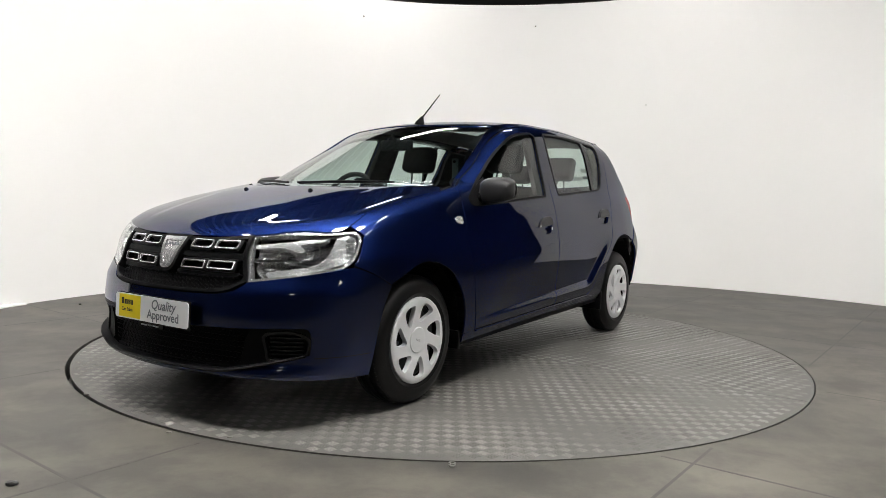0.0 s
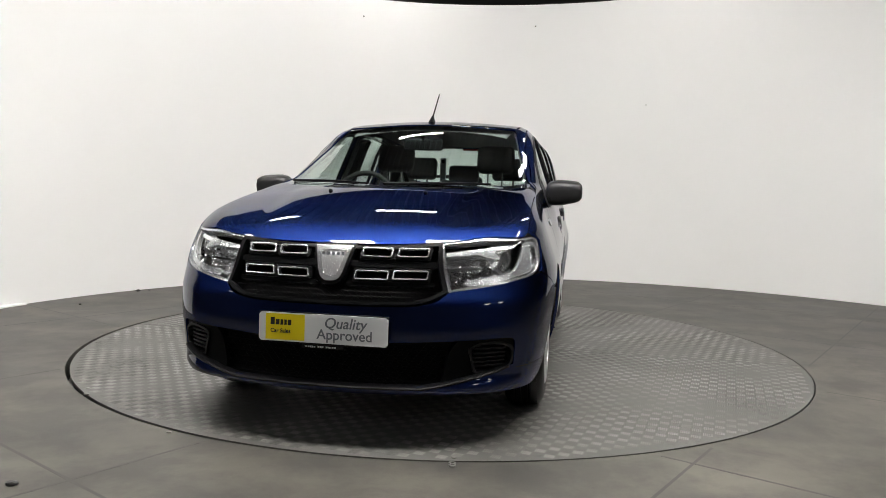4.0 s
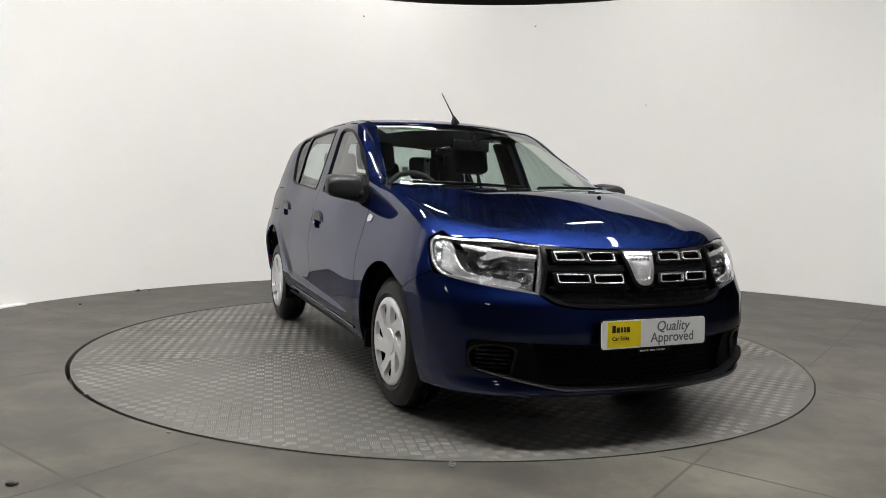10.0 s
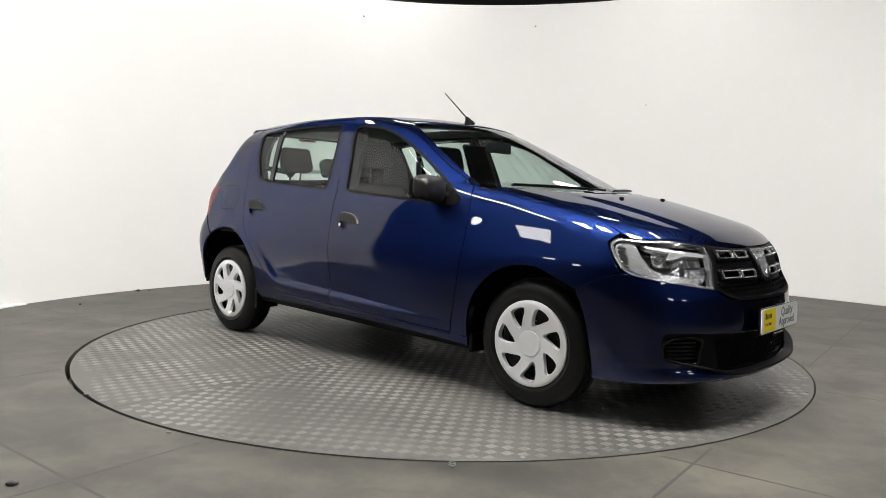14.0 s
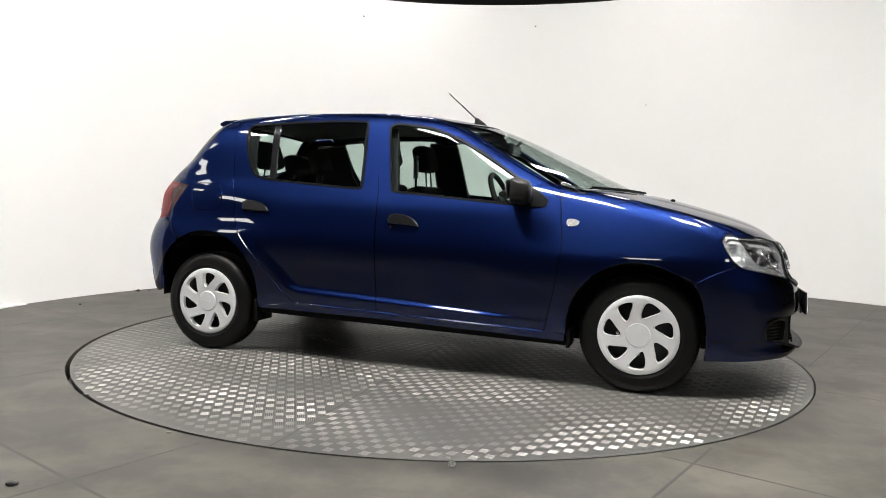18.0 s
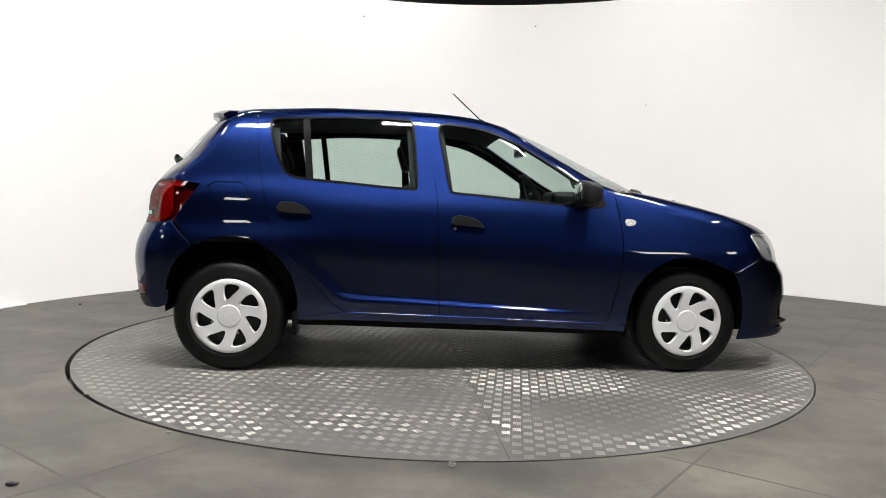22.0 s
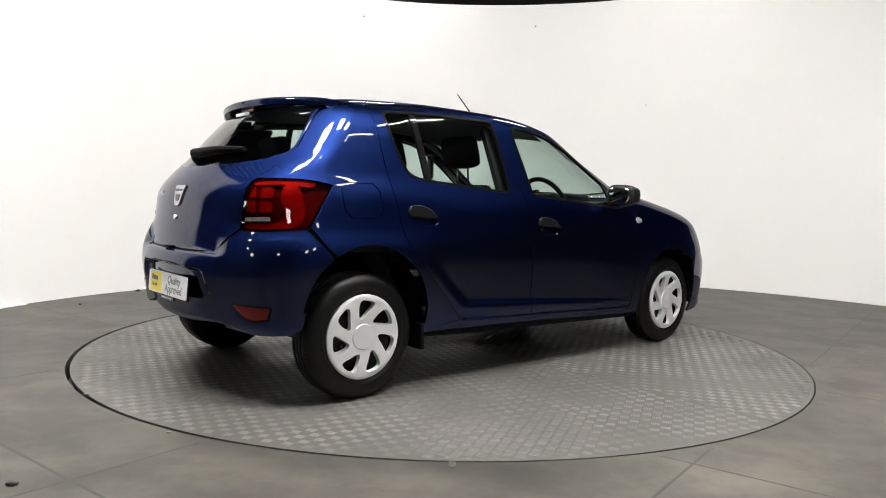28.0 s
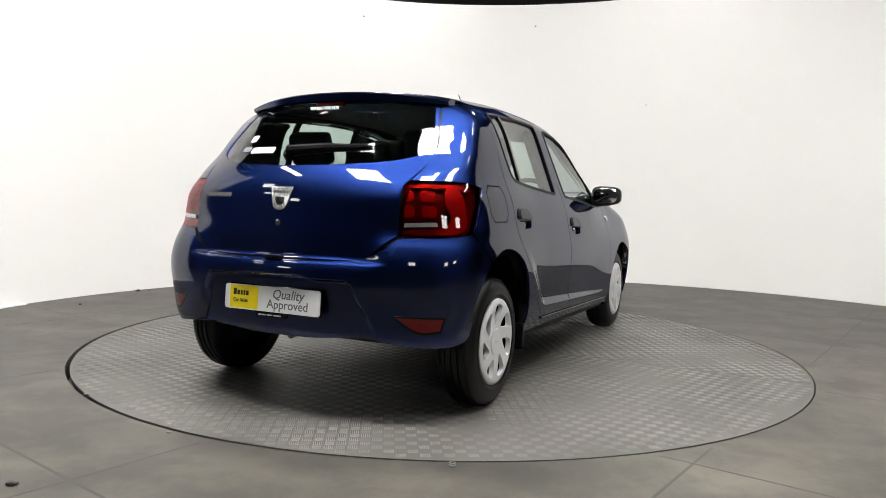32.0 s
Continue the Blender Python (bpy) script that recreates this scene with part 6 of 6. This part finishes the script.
    part("hub", bm, TRIM, sw)
    for a in (0.1, math.pi - 0.1, math.pi * 1.5):
        bm = bmesh.new()
        m = Matrix.Rotation(a + math.pi / 2, 4, "Z")
        soft(bm, 0.05, 0.18, -0.02, 0.02, 0.005, 0.025, 0.006, m)
        part("spoke", bm, TRIM, sw)
    # inner mirror, sun visors
    bm = bmesh.new()
    soft(bm, 0.425, 0.455, -0.12, 0.12, 1.265, 1.335, 0.014)
    tube(bm, [(0.45, 0, 1.32), (0.49, 0, 1.365)], 0.010, 8)
    place(part("rear_view_mirror", bm, GLOSS_BLACK, CAR, "black rear-view mirror"))
    # headliner, pillars inside, door cards, floor mat, parcel shelf
    hl = outline([(0.30, -0.50, S), (0.34, 0), (0.30, 0.50, S), (-0.4, 0.56), (-1.2, 0.55), (-1.36, 0.50, S), (-1.41, 0), (-1.36, -0.50, S), (-1.2, -0.55), (-0.4, -0.56)])
    skin("headliner", TOP, hl, LINER, sink=0.035, flange=0, grid=0.08, label="grey cloth headliner")
    both("front_door_card", SIDE, outline([(0.80, 0.94, S), (0.80, 0.35, S), (-0.12, 0.36, S), (-0.15, 0.99, S)]), TRIM, sink=0.07, flange=0.02, grid=0.06, label="dark plastic door card")
    both("rear_door_card", SIDE, outline([(-0.20, 1.0, S), (-0.18, 0.38, S), (-0.66, 0.38, S), (-1.02, 0.78, S), (-1.06, 1.06, S)]), TRIM, sink=0.07, flange=0.02, grid=0.06, label="dark plastic door card")
    both("centre_pillar", SIDE, outline([(-0.13, 1.40, S), (-0.07, 0.99, S), (-0.31, 1.0, S), (-0.34, 1.42, S)]), TRIM, sink=0.045, flange=0.03, grid=0.05, label="dark inner pillar trim")
    both("rear_pillar_trim", SIDE, outline([(-1.06, 1.42, S), (-1.30, 1.41, S), (-1.50, 1.22, S), (-1.58, 1.06, S), (-0.98, 1.06, S), (-1.03, 1.15, S)]), TRIM, sink=0.05, flange=0.02, grid=0.06, label="dark inner pillar trim")
    both("rear_side_trim", SIDE, outline([(-1.06, 1.06, S), (-1.60, 1.06, S), (-1.62, 0.72, S), (-1.0, 0.72, S)]), TRIM, sink=0.06, flange=0, grid=0.08)
    bm = bmesh.new()
    soft(bm, -1.62, -1.14, -0.60, 0.60, 0.99, 1.01, 0.006)
    place(part("parcel_shelf", bm, TRIM, CAR))
    bm = bmesh.new()
    box(bm, -1.0, 0.95, -0.72, 0.72, 0.27, 0.31, 0.01)
    place(part("cabin_floor", bm, TRIM, CAR))
    bm = bmesh.new()
    box(bm, -1.66, -1.10, -0.50, 0.50, 0.40, 0.98, 0.02)
    place(part("boot_lining", bm, TRIM, CAR))


cabin()


def stickers():
    # discs and strip low on the windscreen, labels on the rear screen
    for nm, y0, y1, x0, x1, mat in (("dealer_sticker", 0.24, 0.47, 1.085, 1.115, GLOSS_BLACK), ("insurance_disc", 0.44, 0.56, 1.035, 1.075, WHITE_PRINT)):
        p, _ = cast(np.array([(x, y, 2.0) for x, y in ((x0, y0), (x1, y0), (x1 - 0.12 * (y1 - y0), y1), (x0 - 0.12 * (y1 - y0), y1))]), np.tile((0, 0, -1.0), (4, 1)))
        skin(nm, SCREEN, outline([(*SCREEN.flat(q), S) for q in p]), mat, sink=0.012, flange=0, grid=0.03, label="small printed sticker inside the windscreen")
    for nm, y0, y1, z0, z1, mat in (("rear_sticker", 0.16, 0.33, 1.165, 1.195, WHITE_PRINT), ("window_label", 0.34, 0.39, 1.225, 1.26, WHITE_PRINT), ("round_label", 0.34, 0.41, 1.175, 1.20, GREY_PRINT)):
        skin(nm, REAR, frame_outline(y0, y1, z0, z1), mat, sink=0.001, flange=0, grid=0.03, label="small printed sticker on the rear window")
    bm = bmesh.new()
    y = 0.10
    for w in (0.012, 0.010, 0.007, 0.006, 0.009, 0.011, 0.009, 0.006, 0.010, 0.009, 0.004, 0.009, 0.009, 0.004, 0.008):
        p, _ = cast(np.array([[-3.0, y, 1.395]]), np.array([[1.0, 0, 0]]))
        box(bm, p[0, 0] - 0.004, p[0, 0] - 0.0025, y - w, y, 1.386, 1.400)
        y -= w + 0.003
    place(part("dealer_print", bm, WHITE_PRINT, CAR, "white bars of dealer print on the rear window", shade=False))


stickers()


def stick_camera():
    """A slim two-lens camera on a stick that stands between the front seats."""
    e = tagged(new("panoramic_camera"), "slim grey panoramic camera on a thin stick between the front seats", "camera")
    x, y = -0.236 - CX, -0.004 - CY
    bm = bmesh.new()
    box(bm, x - 0.013, x + 0.013, y - 0.0205, y + 0.0205, 1.105, 1.262, 0.009, 3)
    body_part = part("body", bm, GREY_PLASTIC, e)
    for k in (-1, 1):
        bm = bmesh.new()
        lathe(bm, [(0.0001, 0.006), (0.007, 0.005), (0.011, 0.002), (0.012, -0.003)], 18, axis="z")
        bmesh.ops.transform(bm, matrix=Matrix.Translation((x + k * 0.013, y, 1.238)) @ Matrix.Rotation(radians(90 * k), 4, "Y"), verts=bm.verts)
        part("camera_lens", bm, GLOSS_BLACK, body_part, "black domed lens")
    bm = bmesh.new()
    tube(bm, [(x, y, 0.315), (x, y, 1.106)], 0.0075, 10)
    part("stick", bm, BLACK, e, "thin black stick")
    bm = bmesh.new()
    lathe(bm, [(0.0001, 0.318), (0.045, 0.318), (0.05, 0.311)], 20, axis="z")
    bmesh.ops.translate(bm, verts=bm.verts, vec=(x, y, 0))
    part("foot", bm, BLACK, e)
    return e


GREY_PLASTIC = plain("grey_plastic", (0.10, 0.125, 0.13), 0.45, grain=0.08)
STICK = stick_camera()


def motions():
    rows = [(float(t), pose(0, 0, 0, 0, 0, a)) for t, a in TURN]
    walk(TABLE, rows)
    walk(CAR, rows)
    walk(STICK, rows)


motions()
